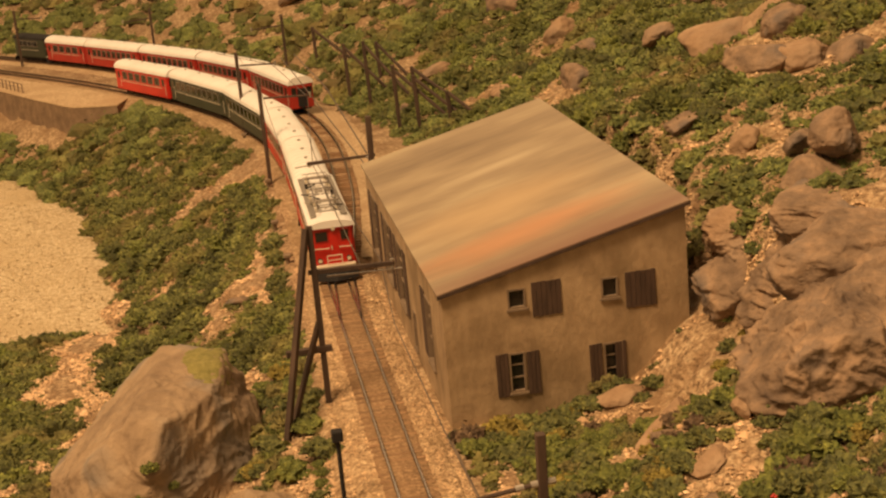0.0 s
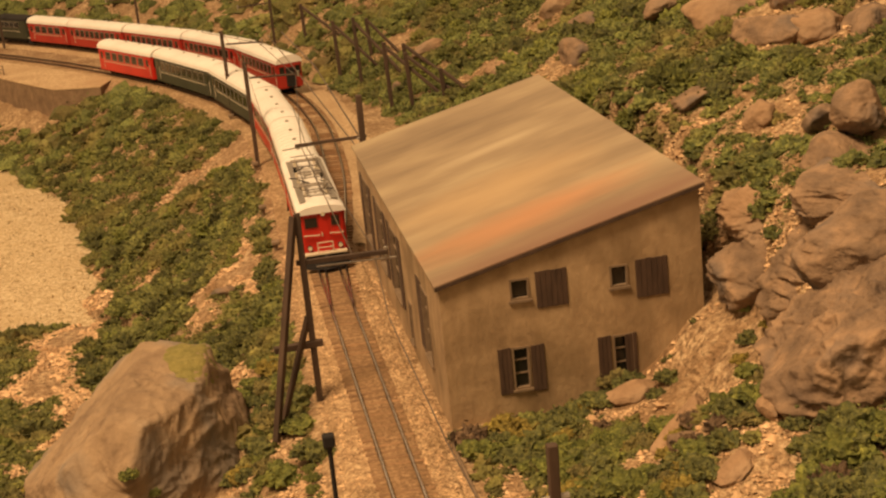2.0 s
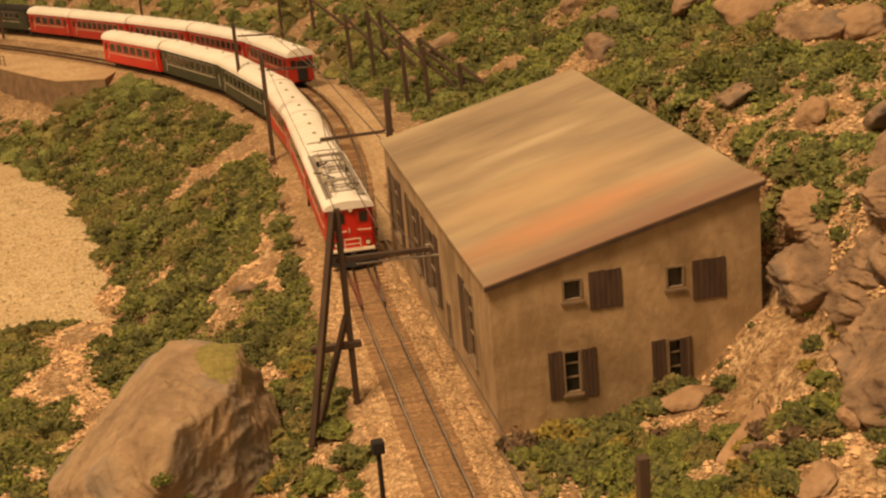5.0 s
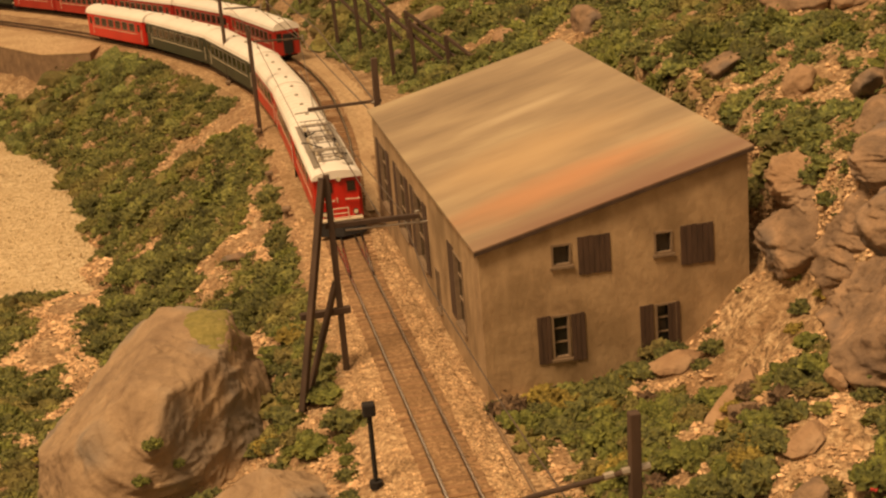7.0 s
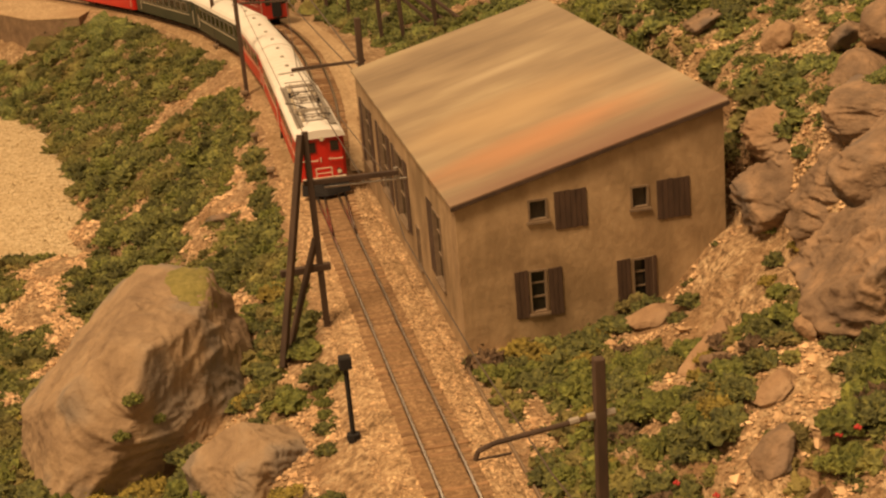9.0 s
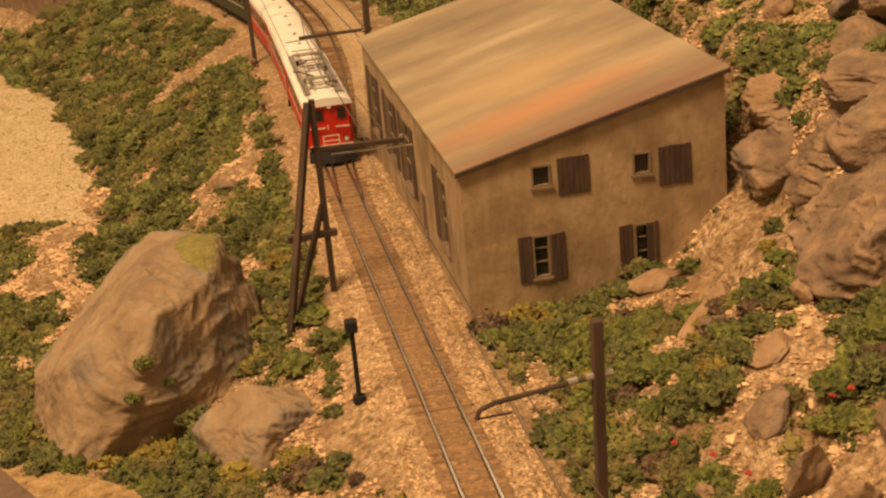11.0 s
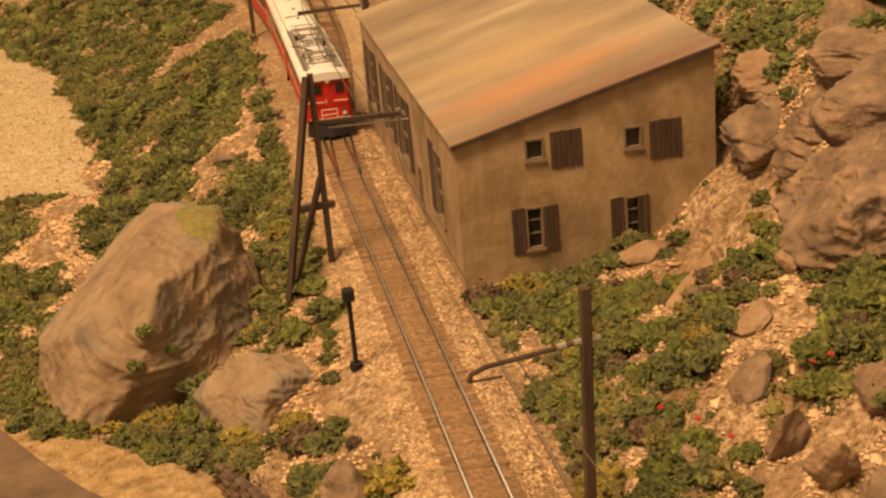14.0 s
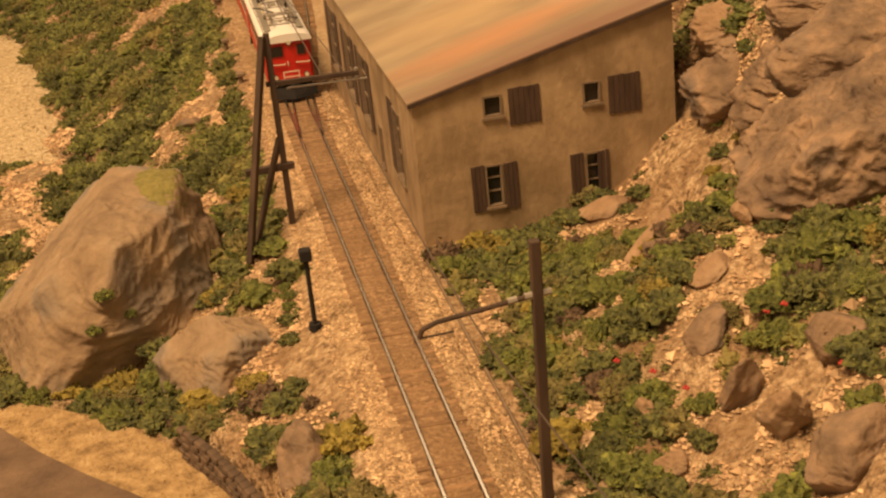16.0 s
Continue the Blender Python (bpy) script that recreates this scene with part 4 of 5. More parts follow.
def coach(L, paint, label, group, windows=6, ribs=False, stripe=True, roof=None):
    c = thing("railway_coach", label, "coach", group)
    half = 0.142
    body = part("body", body_shell(L, half, 0.075, 0.345), paint, c)
    part("roof", prism(bmesh.new(), arched(half + 0.008, 0.345, 0.435), -L / 2 - 0.004, L / 2 + 0.004), roof or M_WHITE, c, "pale grey arched roof", smooth=False)
    if ribs:
        n = 13
        for i in range(n):
            y = -L / 2 + L * (i + 0.5) / n
            pr = arched(half + 0.010, 0.347, 0.4375)
            part("roof_rib", prism(bmesh.new(), pr, y - 0.004, y + 0.004), roof or M_WHITE, c)
    part("underframe", boxed(-0.11, -L / 2 + 0.02, 0.055, 0.11, L / 2 - 0.02, 0.075), M_CHASSIS, c)
    wheelset(c, -L / 2 + 0.26)
    wheelset(c, L / 2 - 0.26)
    span = L - 0.42
    w = span / windows
    for sx in (-1, 1):
        for i in range(windows):
            y = -span / 2 + w * (i + 0.5)
            x = sx * half
            fr = part("window", boxed(min(x, x + sx * 0.003), y - w * 0.40, 0.212, max(x, x + sx * 0.003), y + w * 0.40, 0.315, bevel=0.001), M_METAL, c)
            part("pane", boxed(min(x, x + sx * 0.005), y - w * 0.34, 0.22, max(x, x + sx * 0.005), y + w * 0.34, 0.307), M_GLASS, fr)
        for y in (-L / 2 + 0.12, L / 2 - 0.12):
            x = sx * half
            d = part("door", boxed(min(x, x + sx * 0.004), y - 0.055, 0.09, max(x, x + sx * 0.004), y + 0.055, 0.325, bevel=0.001), paint, c)
            part("pane", boxed(min(x, x + sx * 0.006), y - 0.032, 0.222, max(x, x + sx * 0.006), y + 0.032, 0.305), M_GLASS, d)
            part("handrail", rodded((x + sx * 0.008, y + 0.066, 0.11), (x + sx * 0.008, y + 0.066, 0.25), 0.003, n=5), M_CREAM, d)
        if stripe:
            x = sx * half
            part("stripe", boxed(min(x, x + sx * 0.002), -L / 2 + 0.19, 0.186, max(x, x + sx * 0.002), L / 2 - 0.19, 0.193), M_CREAM, c)
    for sy in (-1, 1):
        y = sy * L / 2
        g = part("gangway", boxed(-0.05, min(y, y + sy * 0.03), 0.09, 0.05, max(y, y + sy * 0.03), 0.30, bevel=0.006), M_CHASSIS, c)
        part("buffer", rodded((0, y, 0.09), (0, y + sy * 0.05, 0.09), 0.014), M_CHASSIS, c)
        for x in (-0.09, 0.09):
            part("end_window", boxed(x - 0.028, min(y, y + sy * 0.004), 0.22, x + 0.028, max(y, y + sy * 0.004), 0.31), M_GLASS, c)
    for k in range(4):
        y = -L / 2 + L * (k + 0.5) / 4
        part("roof_vent", rodded((0.0, y, 0.430), (0.0, y, 0.446), 0.014), M_METAL, c)
    return c


def pantograph(parent, y, sy, up=0.0):
    p = part("pantograph", boxed(-0.075, y - 0.09, 0.452, 0.075, y - 0.082, 0.460), M_METAL, parent, "folded grey metal pantograph")
    part("base_bar", boxed(-0.075, y + 0.082, 0.452, 0.075, y + 0.09, 0.460), M_METAL, p)
    for x in (-0.07, 0.07):
        part("lower_arm", rodded((x, y - 0.085, 0.46), (x * 0.8, y + 0.07 * sy, 0.475 + up * 0.5), 0.004, n=5), M_METAL, p)
        part("upper_arm", rodded((x * 0.8, y + 0.07 * sy, 0.475 + up * 0.5), (x * 0.55, y, 0.485 + up), 0.0035, n=5), M_METAL, p)
        part("brace", rodded((x, y + 0.085, 0.46), (x * 0.8, y - 0.07 * sy, 0.472 + up * 0.5), 0.004, n=5), M_METAL, p)
        for yy in (y - 0.085, y + 0.085):
            part("insulator", rodded((x, yy, 0.425), (x, yy, 0.455), 0.011, n=8), M_CREAM, p)
    bm = bmesh.new()
    for dy in (-0.014, 0.014):
        rod(bm, (-0.10, y + dy, 0.487 + up), (0.10, y + dy, 0.487 + up), 0.004, n=5)
    for x in (-0.10, 0.10):
        rod(bm, (x, y, 0.487 + up), (x * 1.2, y, 0.472 + up), 0.004, n=5)
    part("collector", bm, M_METAL, p)


def locomotive(L, paint, label, group, detailed=True, roof=None):
    c = thing("locomotive", label, "locomotive", group)
    half = 0.150
    part("body", body_shell(L, half, 0.10, 0.385), paint, c)
    part("roof", prism(bmesh.new(), arched(half + 0.012, 0.378, 0.432), -L / 2 - 0.02, L / 2 + 0.02), roof or M_WHITE, c, "pale grey roof with electrical gear")
    part("underframe", boxed(-0.13, -L / 2, 0.07, 0.13, L / 2, 0.10), M_CHASSIS, c)
    wheelset(c, -L / 2 + 0.32, 0.05)
    wheelset(c, L / 2 - 0.32, 0.05)
    for sy in (-1, 1):
        y = sy * L / 2

        def slab(name, x0, z0, x1, z1, t, mat, par=c, lab=""):
            return part(name, boxed(x0, min(y, y + sy * t), z0, x1, max(y, y + sy * t), z1, bevel=0.001), mat, par, lab)

        for x0, x1 in ((-0.118, -0.052), (0.028, 0.122)):
            w = slab("cab_window", x0, 0.278, x1, 0.358, 0.004, M_DKRED)
            slab("pane", x0 + 0.007, 0.286, x1 - 0.007, 0.350, 0.007, M_GLASS, w)
        d = slab("end_door", -0.040, 0.115, 0.020, 0.365, 0.004, paint)
        part("door_handle", rodded((0.010, y + sy * 0.008, 0.22), (0.010, y + sy * 0.008, 0.25), 0.004, n=5), M_CREAM, d)
        for x, z in ((-0.10, 0.150), (0.10, 0.150), (-0.008, 0.372)):
            lamp = part("headlight", rodded((x, y, z), (x, y + sy * 0.018, z), 0.017, n=12), M_CHASSIS, c)
            part("lens", rodded((x, y + sy * 0.018, z), (x, y + sy * 0.021, z), 0.014, n=12), M_CREAM, lamp)
        for x0, x1 in ((-0.128, -0.045), (0.03, 0.128)):
            part("handrail", rodded((x0, y + sy * 0.016, 0.232), (x1, y + sy * 0.016, 0.238), 0.0038, n=6), M_CREAM, c)
            for x in (x0, x1):
                part("handrail_post", rodded((x, y, 0.235), (x, y + sy * 0.016, 0.235), 0.0035, n=5), M_CREAM, c)
        st = part("footplate", boxed(-0.14, min(y, y + sy * 0.05), 0.105, 0.14, max(y, y + sy * 0.05), 0.120, bevel=0.003), M_CREAM, c, "worn cream footplate")
        for x in (-0.05, 0.05):
            part("gate_post", rodded((x, y + sy * 0.045, 0.115), (x, y + sy * 0.045, 0.190), 0.004, n=5), M_CREAM, st)
        part("gate_bar", rodded((-0.05, y + sy * 0.045, 0.188), (0.05, y + sy * 0.045, 0.188), 0.004, n=5), M_CREAM, st)
        part("gate_bar", rodded((-0.05, y + sy * 0.045, 0.155), (0.05, y + sy * 0.045, 0.155), 0.0035, n=5), M_CREAM, st)
        part("buffer", rodded((0, y + sy * 0.03, 0.085), (0, y + sy * 0.085, 0.085), 0.02, n=12), M_CHASSIS, c)
        bm = bmesh.new()
        for sx in (-1, 1):
            vs = [bm.verts.new(v) for v in ((0, y + sy * 0.12, 0.022), (0, y + sy * 0.085, 0.085), (sx * 0.15, y + sy * 0.035, 0.09), (sx * 0.155, y + sy * 0.055, 0.022),
                                            (0, y + sy * 0.10, 0.022), (0, y + sy * 0.065, 0.085), (sx * 0.15, y + sy * 0.015, 0.09), (sx * 0.155, y + sy * 0.035, 0.022))]
            for q in ((0, 1, 2, 3), (7, 6, 5, 4), (0, 4, 5, 1), (1, 5, 6, 2), (2, 6, 7, 3), (3, 7, 4, 0)):
                bm.faces.new([vs[i] for i in q])
        bmesh.ops.recalc_face_normals(bm, faces=bm.faces)
        part("snow_plough", bm, M_CHASSIS, c)
    for sx in (-1, 1):
        x = sx * half
        for y in (-0.42, -0.18, 0.06, 0.30):
            y *= L / 1.5
            f = part("side_window", boxed(min(x, x + sx * 0.003), y - 0.075, 0.262, max(x, x + sx * 0.003), y + 0.075, 0.352), M_METAL, c)
            part("pane", boxed(min(x, x + sx * 0.006), y - 0.066, 0.27, max(x, x + sx * 0.006), y + 0.066, 0.344), M_GLASS, f)
        for y in (-L / 2 + 0.13, L / 2 - 0.13):
            part("cab_door", boxed(min(x, x + sx * 0.004), y - 0.05, 0.115, max(x, x + sx * 0.004), y + 0.05, 0.365), paint, c)
        part("stripe", boxed(min(x, x + sx * 0.002), -L / 2 + 0.2, 0.205, max(x, x + sx * 0.002), L / 2 - 0.2, 0.211), M_CREAM, c)
    if detailed:
        pantograph(c, L / 2 - 0.36, 1)
        pantograph(c, -L / 2 + 0.36, -1)
        rng = random.Random(4)
        for k in range(7):
            y = -0.28 + 0.56 * k / 6
            x = 0.085 * (-1 if k % 2 else 1)
            part("roof_insulator", rodded((x, y, 0.42), (x, y, 0.465), 0.010, n=8), M_CREAM if k % 3 else M_CHASSIS, c)
        for k in range(5):
            y, x = rng.uniform(-0.25, 0.25), rng.uniform(-0.08, 0.08)
            part("roof_box", boxed(x - 0.028, y - 0.04, 0.425, x + 0.028, y + 0.04, 0.425 + rng.uniform(0.02, 0.035), bevel=0.003), M_METAL, c)
        for k in range(16):
            a = Vector((rng.uniform(-0.1, 0.1), rng.uniform(-0.6, 0.6), rng.uniform(0.445, 0.475)))
            b = a + Vector((rng.uniform(-0.09, 0.09), rng.uniform(-0.12, 0.12), rng.uniform(-0.01, 0.02)))
            part("roof_conduit", rodded(a, b, 0.0045, n=5), M_CHASSIS if k % 2 else M_METAL, c)
        for x in (-0.09, -0.03, 0.06):
            part("conductor", rodded((x, -0.55, 0.468), (x, 0.55, 0.466), 0.0035, n=5), M_WIRE, c)
        for k in range(8):
            y = -0.62 + 1.24 * k / 7
            part("busbar", rodded((-0.09, y, 0.462), (0.09, y, 0.464), 0.003, n=5), M_WIRE, c)
        for sx in (-1, 1):
            part("walkway", boxed(sx * 0.105 - 0.022, -0.62, 0.430, sx * 0.105 + 0.022, 0.62, 0.436), M_METAL, c)
    return c


def set_on(points, ob, s0, L):
    """Stand a vehicle of length L on the line, its front s0 along it."""
    a, _ = along(points, s0 + 0.25 * L)
    b, _ = along(points, s0 + 0.75 * L)
    d = (a - b).normalized()
    mid = (a + b) / 2
    ob.matrix_basis = place(mid.x, mid.y, 0.0, math.degrees(math.atan2(d.y, d.x)) - 90)
    return s0 + L + 0.05


def start_at(points, y):
    return next(i for i, p in enumerate(points) if p.y >= y) * 0.05


s = start_at(MAIN, 2.8)
s = set_on(MAIN, locomotive(1.50, M_RED, "bright red electric model locomotive with roof pantographs", "train on the main line"), s, 1.50)
s = set_on(MAIN, coach(1.55, M_RED, "bright red model coach with a ribbed pale roof", "train on the main line", 6, ribs=True), s, 1.55)
s = set_on(MAIN, coach(1.60, M_RED, "bright red model coach with a plain pale roof", "train on the main line", 5), s, 1.60)
green = coach(1.85, M_GREEN, "dark green model coach with a pale roof", "train on the main line", 8)
s2 = set_on(MAIN, green, s, 1.85)
g2 = copy_thing(green, green.matrix_basis)
s = set_on(MAIN, g2, s2, 1.85)
s = set_on(MAIN, coach(1.60, M_RED, "bright red model coach at the end of the train", "train on the main line", 6), s, 1.60)

s = start_at(LOOP, 9.45)
red = coach(1.62, M_DKRED, "red model coach with a pale roof on the passing loop", "train on the loop", 8)
s = set_on(LOOP, red, s, 1.62)
for i in range(3):
    c2 = copy_thing(red, red.matrix_basis)
    s = set_on(LOOP, c2, s, 1.62)
s = set_on(LOOP, coach(1.25, M_DKRED, "short dark red model coach with a pale roof", "train on the loop", 4), s, 1.25)
s = set_on(LOOP, locomotive(0.95, M_GREEN, "dark green model locomotive at the far end of the loop train", "train on the loop", False, M_CHASSIS), s, 0.95)


# ---------------------------------------------------------------- loose stones and shrubs
rs = np.random.RandomState(7)
BARE = [(-1.35, 7.4, 0.25, 0.22), (-1.0, 7.2, 0.22, 0.28), (-0.75, 7.3, 0.14, 0.35), (-1.15, 3.5, 0.12, 0.22), (-0.95, 3.45, 0.14, 0.24), (-0.80, 3.6, 0.07, 0.6), (-1.15, 2.95, 0.07, 0.25), (-2.28, 6.2, 0.20, 0.50), (-2.19, 4.1, 0.24, 0.60), (-2.12, 5.1, 0.16, 0.5), (-2.26, 3.0, 0.24, 0.50), (-1.98, 2.3, 0.13, 0.40), (-0.74, 4.9, 0.05, 0.7), (-1.6, 4.9, 0.1, 0.2), (-0.76, 0.2, 0.08, 0.3), (-0.70, -0.9, 0.12, 0.5),
        (0.80, -0.22, 0.16, 0.14), (1.10, -0.25, 0.20, 0.40), (1.25, -0.7, 0.1, 0.3), (0.80, -1.5, 0.06, 0.3), (0.20, -2.05, 0.05, 0.12), (0.06, -2.16, 0.05, 0.12), (0.50, -2.60, 0.16, 0.22), (0.54, -2.14, 0.08, 0.12), (0.75, -2.52, 0.10, 0.18),
        (0.93, -1.82, 0.05, 0.16), (0.80, -2.00, 0.06, 0.10), (0.74, -1.74, 0.08, 0.08), (2.1, 5.6, 0.2, 0.4), (1.62, 0.75, 0.05, 0.3), (2.9, 3.2, 0.22, 0.6), (1.85, 1.5, 0.22, 0.12), (2.7, 2.2, 0.25, 0.4), (3.1, 2.1, 0.2, 0.3),
        (1.6, 7.25, 0.2, 0.2), (1.3, 9.9, 0.2, 0.4), (1.38, 0.1, 0.09, 0.6), (0.46, -1.40, 0.05, 0.08), (1.15, -0.55, 0.14, 0.30), (0.72, -1.12, 0.10, 0.12), (2.0, 0.65, 0.12, 0.25), (2.05, 1.1, 0.2, 0.12), (-1.15, 0.0, 0.12, 0.25), (0.75, -3.0, 0.2, 0.25)]


def covered(x, y, wide=False):
    """How far shrubs cover the ground: above 0 they grow."""
    x, y = np.asarray(x, float), np.asarray(y, float)
    v = 0.46 + 0.30 * smoothstep(1.4, 2.6, y) + 0.35 * wave(x, y, 0.9, 7.0) + 0.66 * wave(x, y, 3.4, 8.0)
    for bx, by, ax, ay in BARE:
        v = v - 2.1 * np.exp(-(((x - bx) / ax) ** 2 + ((y - by) / ay) ** 2))
    d = (main_x(y) - 0.33 - x) * lean_of(y)
    e = x - foot_x(y) + 0.0
    ok = (d > 0) | (e > 0)
    ok &= ~((x > -0.05) & (x < HOUSE_W + 0.12) & (y > -0.03) & (y < HOUSE_L + 0.1))
    ok &= ~((d > 0) & (ground_z(x, y) < -0.845) & (y > 4.5))
    ok &= ~((x < road_edge(y) + 0.05) & (y < 1.0))
    inside = (y > 11.7) & (d > 0) & (d < 0.95)
    ok &= ~inside
    # the far side of the loop stays open
    ok &= ~((x > main_x(y) - 0.3) & (x < foot_x(y) + 0.03) & (y > 3.4))
    # the outer slopes carry a coarser cover
    seen = (x < 2.7 + 0.3 * np.clip(y, 0, None)) & (x > -2.5 - 0.17 * np.clip(y, 0, None)) & (y < 26)
    ok &= ~seen if wide else seen
    rk = ((x + 1.50) / 0.50) ** 2 + ((y - 0.62) / 0.60) ** 2 < 1
    rk |= ((x + 1.03) / 0.2) ** 2 + ((y + 0.3) / 0.26) ** 2 < 1
    return np.where(ok & ~rk, v, -1.0)


def scattered(n, x0, x1, y0, y1, keep):
    x, y = rs.uniform(x0, x1, n), rs.uniform(y0, y1, n)
    k = keep(x, y)
    return x[k], y[k]


def pebbles(name, label, x, y, z, size, mat):
    """Many small angular stones in one mesh."""
    n = len(x)
    base = np.array([(1, 0, 0), (-1, 0, 0), (0, 1, 0), (0, -1, 0), (0, 0, 1), (0, 0, -1)], float)
    tri = np.array([(0, 2, 4), (2, 1, 4), (1, 3, 4), (3, 0, 4), (2, 0, 5), (1, 2, 5), (3, 1, 5), (0, 3, 5)])
    v = base[None] * (size[:, None, None] * rs.uniform(0.5, 1.25, (n, 6, 1))) * np.array([1, 1, 0.62])
    v = v + rs.normal(0, 0.18, (n, 6, 3)) * size[:, None, None]
    a = rs.uniform(0, 6.28, n)
    c, s = np.cos(a)[:, None], np.sin(a)[:, None]
    v = np.stack([v[..., 0] * c - v[..., 1] * s, v[..., 0] * s + v[..., 1] * c, v[..., 2]], -1)
    v += np.stack([x, y, z], -1)[:, None]
    faces = (tri[None] + 6 * np.arange(n)[:, None, None]).reshape(-1, 3)
    ob = new(name, mesh_from(v.reshape(-1, 3) * U, faces))
    ob.data.materials.append(mat)
    return tagged(ob, label, "stones", kind="stuff")


M_SCREE = varied("scree_stone", [(0.3, (0.36, 0.225, 0.122)), (0.7, (0.68, 0.485, 0.295))], 8, 3, 0.95, bump=0, island=0.4)
# ballast stones over the bed
x, y = scattered(22000, -0.60, -0.02, -3.0, 3.4, lambda x, y: np.abs(np.abs(x - main_x(y)) - GAUGE) > 0.014)
inside = np.abs(x - main_x(y)) < 0.125
k = ~inside | (rs.rand(len(x)) < 0.35)
x, y, inside = x[k], y[k], inside[k]
sz = rs.uniform(0.005, 0.0105, len(x)) * np.where(inside, 0.7, 1.0)
pebbles("ballast_stones", "loose sandy ballast stones along the track", x, y, np.where(np.abs(x - main_x(y)) < 0.22, -0.012, -0.03), sz, M_STONE)
# scree on the bare slopes
x, y = scattered(170000, -3.0, 1.9, -3.2, 6.0, lambda x, y: (covered(x, y) < 0.1) & (covered(x, y) > -0.99) & ((x < -0.6) | (x > 0.02)))
k = (wave(x, y, 3.0, 5.0) + rs.rand(len(x)) * 1.4 > 0.35)
x, y = x[k][:34000], y[k][:34000]
pebbles("scree_stones", "pale angular scree stones between the shrubs", x, y, ground_z(x, y) + 0.004, rs.uniform(0.006, 0.0155, len(x)) * (1 + (rs.rand(len(x)) < 0.06)), M_SCREE)
x, y = scattered(30000, -3.4, -0.6, 1.5, 11.0, lambda x, y: (covered(x, y) < 0.0) & (covered(x, y) > -0.99))
x, y = x[:6000], y[:6000]
pebbles("scree_stones", "pale scree stones on the bank above the river bed", x, y, ground_z(x, y) + 0.004, rs.uniform(0.011, 0.026, len(x)), M_SCREE)
x, y = scattered(24000, 1.3, 4.5, -0.5, 12.0, lambda x, y: (covered(x, y) < 0.1) & (covered(x, y) > -0.99))
pebbles("scree_stones", "pale scree stones on the hillside", x, y, ground_z(x, y) + 0.003, rs.uniform(0.008, 0.022, len(x)), M_SCREE)
x, y = scattered(9000, -6.0, -1.8, 5.0, 15.0, lambda x, y: ground_z(x, y) < -0.83)
pebbles("river_stones", "small pale stones on the dry river bed", x, y, np.full(len(x), -0.828), rs.uniform(0.008, 0.018, len(x)), M_GRAVEL)


def half_ball(sub):
    """The upper part of a ball: corners and triangles."""
    bm = bmesh.new()
    bmesh.ops.create_icosphere(bm, subdivisions=sub, radius=1)
    bmesh.ops.delete(bm, geom=[v for v in bm.verts if v.co.z < -0.12], context="VERTS")
    bm.verts.index_update()
    co = np.array([v.co for v in bm.verts])
    fa = np.array([[v.index for v in f.verts] for f in bm.faces])
    bm.free()
    return co, fa


BALLS = {k: half_ball(k) for k in (2, 3, 4)}


def tufts(cx, cy, cz, r, sub, crumbs, size, tall=0.85):
    """Crumbly foam tufts: lumpy half-balls with uneven corners, and loose crumbs over them."""
    base, tri = BALLS[sub]
    n, k = len(cx), len(base)
    a = rs.uniform(0, 6.28, n)[:, None]
    ux = base[None, :, 0] * np.cos(a) - base[None, :, 1] * np.sin(a)
    uy = base[None, :, 0] * np.sin(a) + base[None, :, 1] * np.cos(a)
    uz = np.repeat(base[None, :, 2], n, 0)
    i = np.arange(n)[:, None]
    lump = 0.80 + 0.22 * np.sin(ux * 4.3 + i * 1.7) * np.sin(uy * 4.9 + i * 2.3) + 0.16 * np.sin(ux * 9 + uz * 8 + i) * np.sin(uy * 10 - i * 3.1)
    rad = r[:, None] * lump * rs.uniform(0.70, 1.18, (n, k))
    co = np.stack([cx[:, None] + ux * rad, cy[:, None] + uy * rad, cz[:, None] + uz * rad * tall], -1).reshape(-1, 3)
    fa = (tri[None] + k * np.arange(n)[:, None, None]).reshape(-1, 3)
    idx = np.repeat(np.arange(n), crumbs)
    m = len(idx)
    u = rs.normal(0, 1, (m, 3))
    u[:, 2] = np.abs(u[:, 2]) - 0.1
    u /= np.linalg.norm(u, axis=1, keepdims=True)
    lump = 0.84 + 0.22 * np.sin(u[:, 0] * 4.3 + idx * 1.7) * np.sin(u[:, 1] * 4.9 + idx * 2.3)
    p = u * (r[idx] * lump * rs.uniform(0.85, 1.22, m))[:, None] * np.array([1, 1, tall]) + np.stack([cx[idx], cy[idx], cz[idx]], -1)
    s = (size * rs.uniform(0.6, 1.5, m))[:, None, None]
    q = p[:, None] + rs.normal(0, 0.75, (m, 3, 3)) * s
    return np.concatenate([co, q.reshape(-1, 3)]), np.concatenate([fa, len(co) + np.arange(m * 3).reshape(-1, 3)])


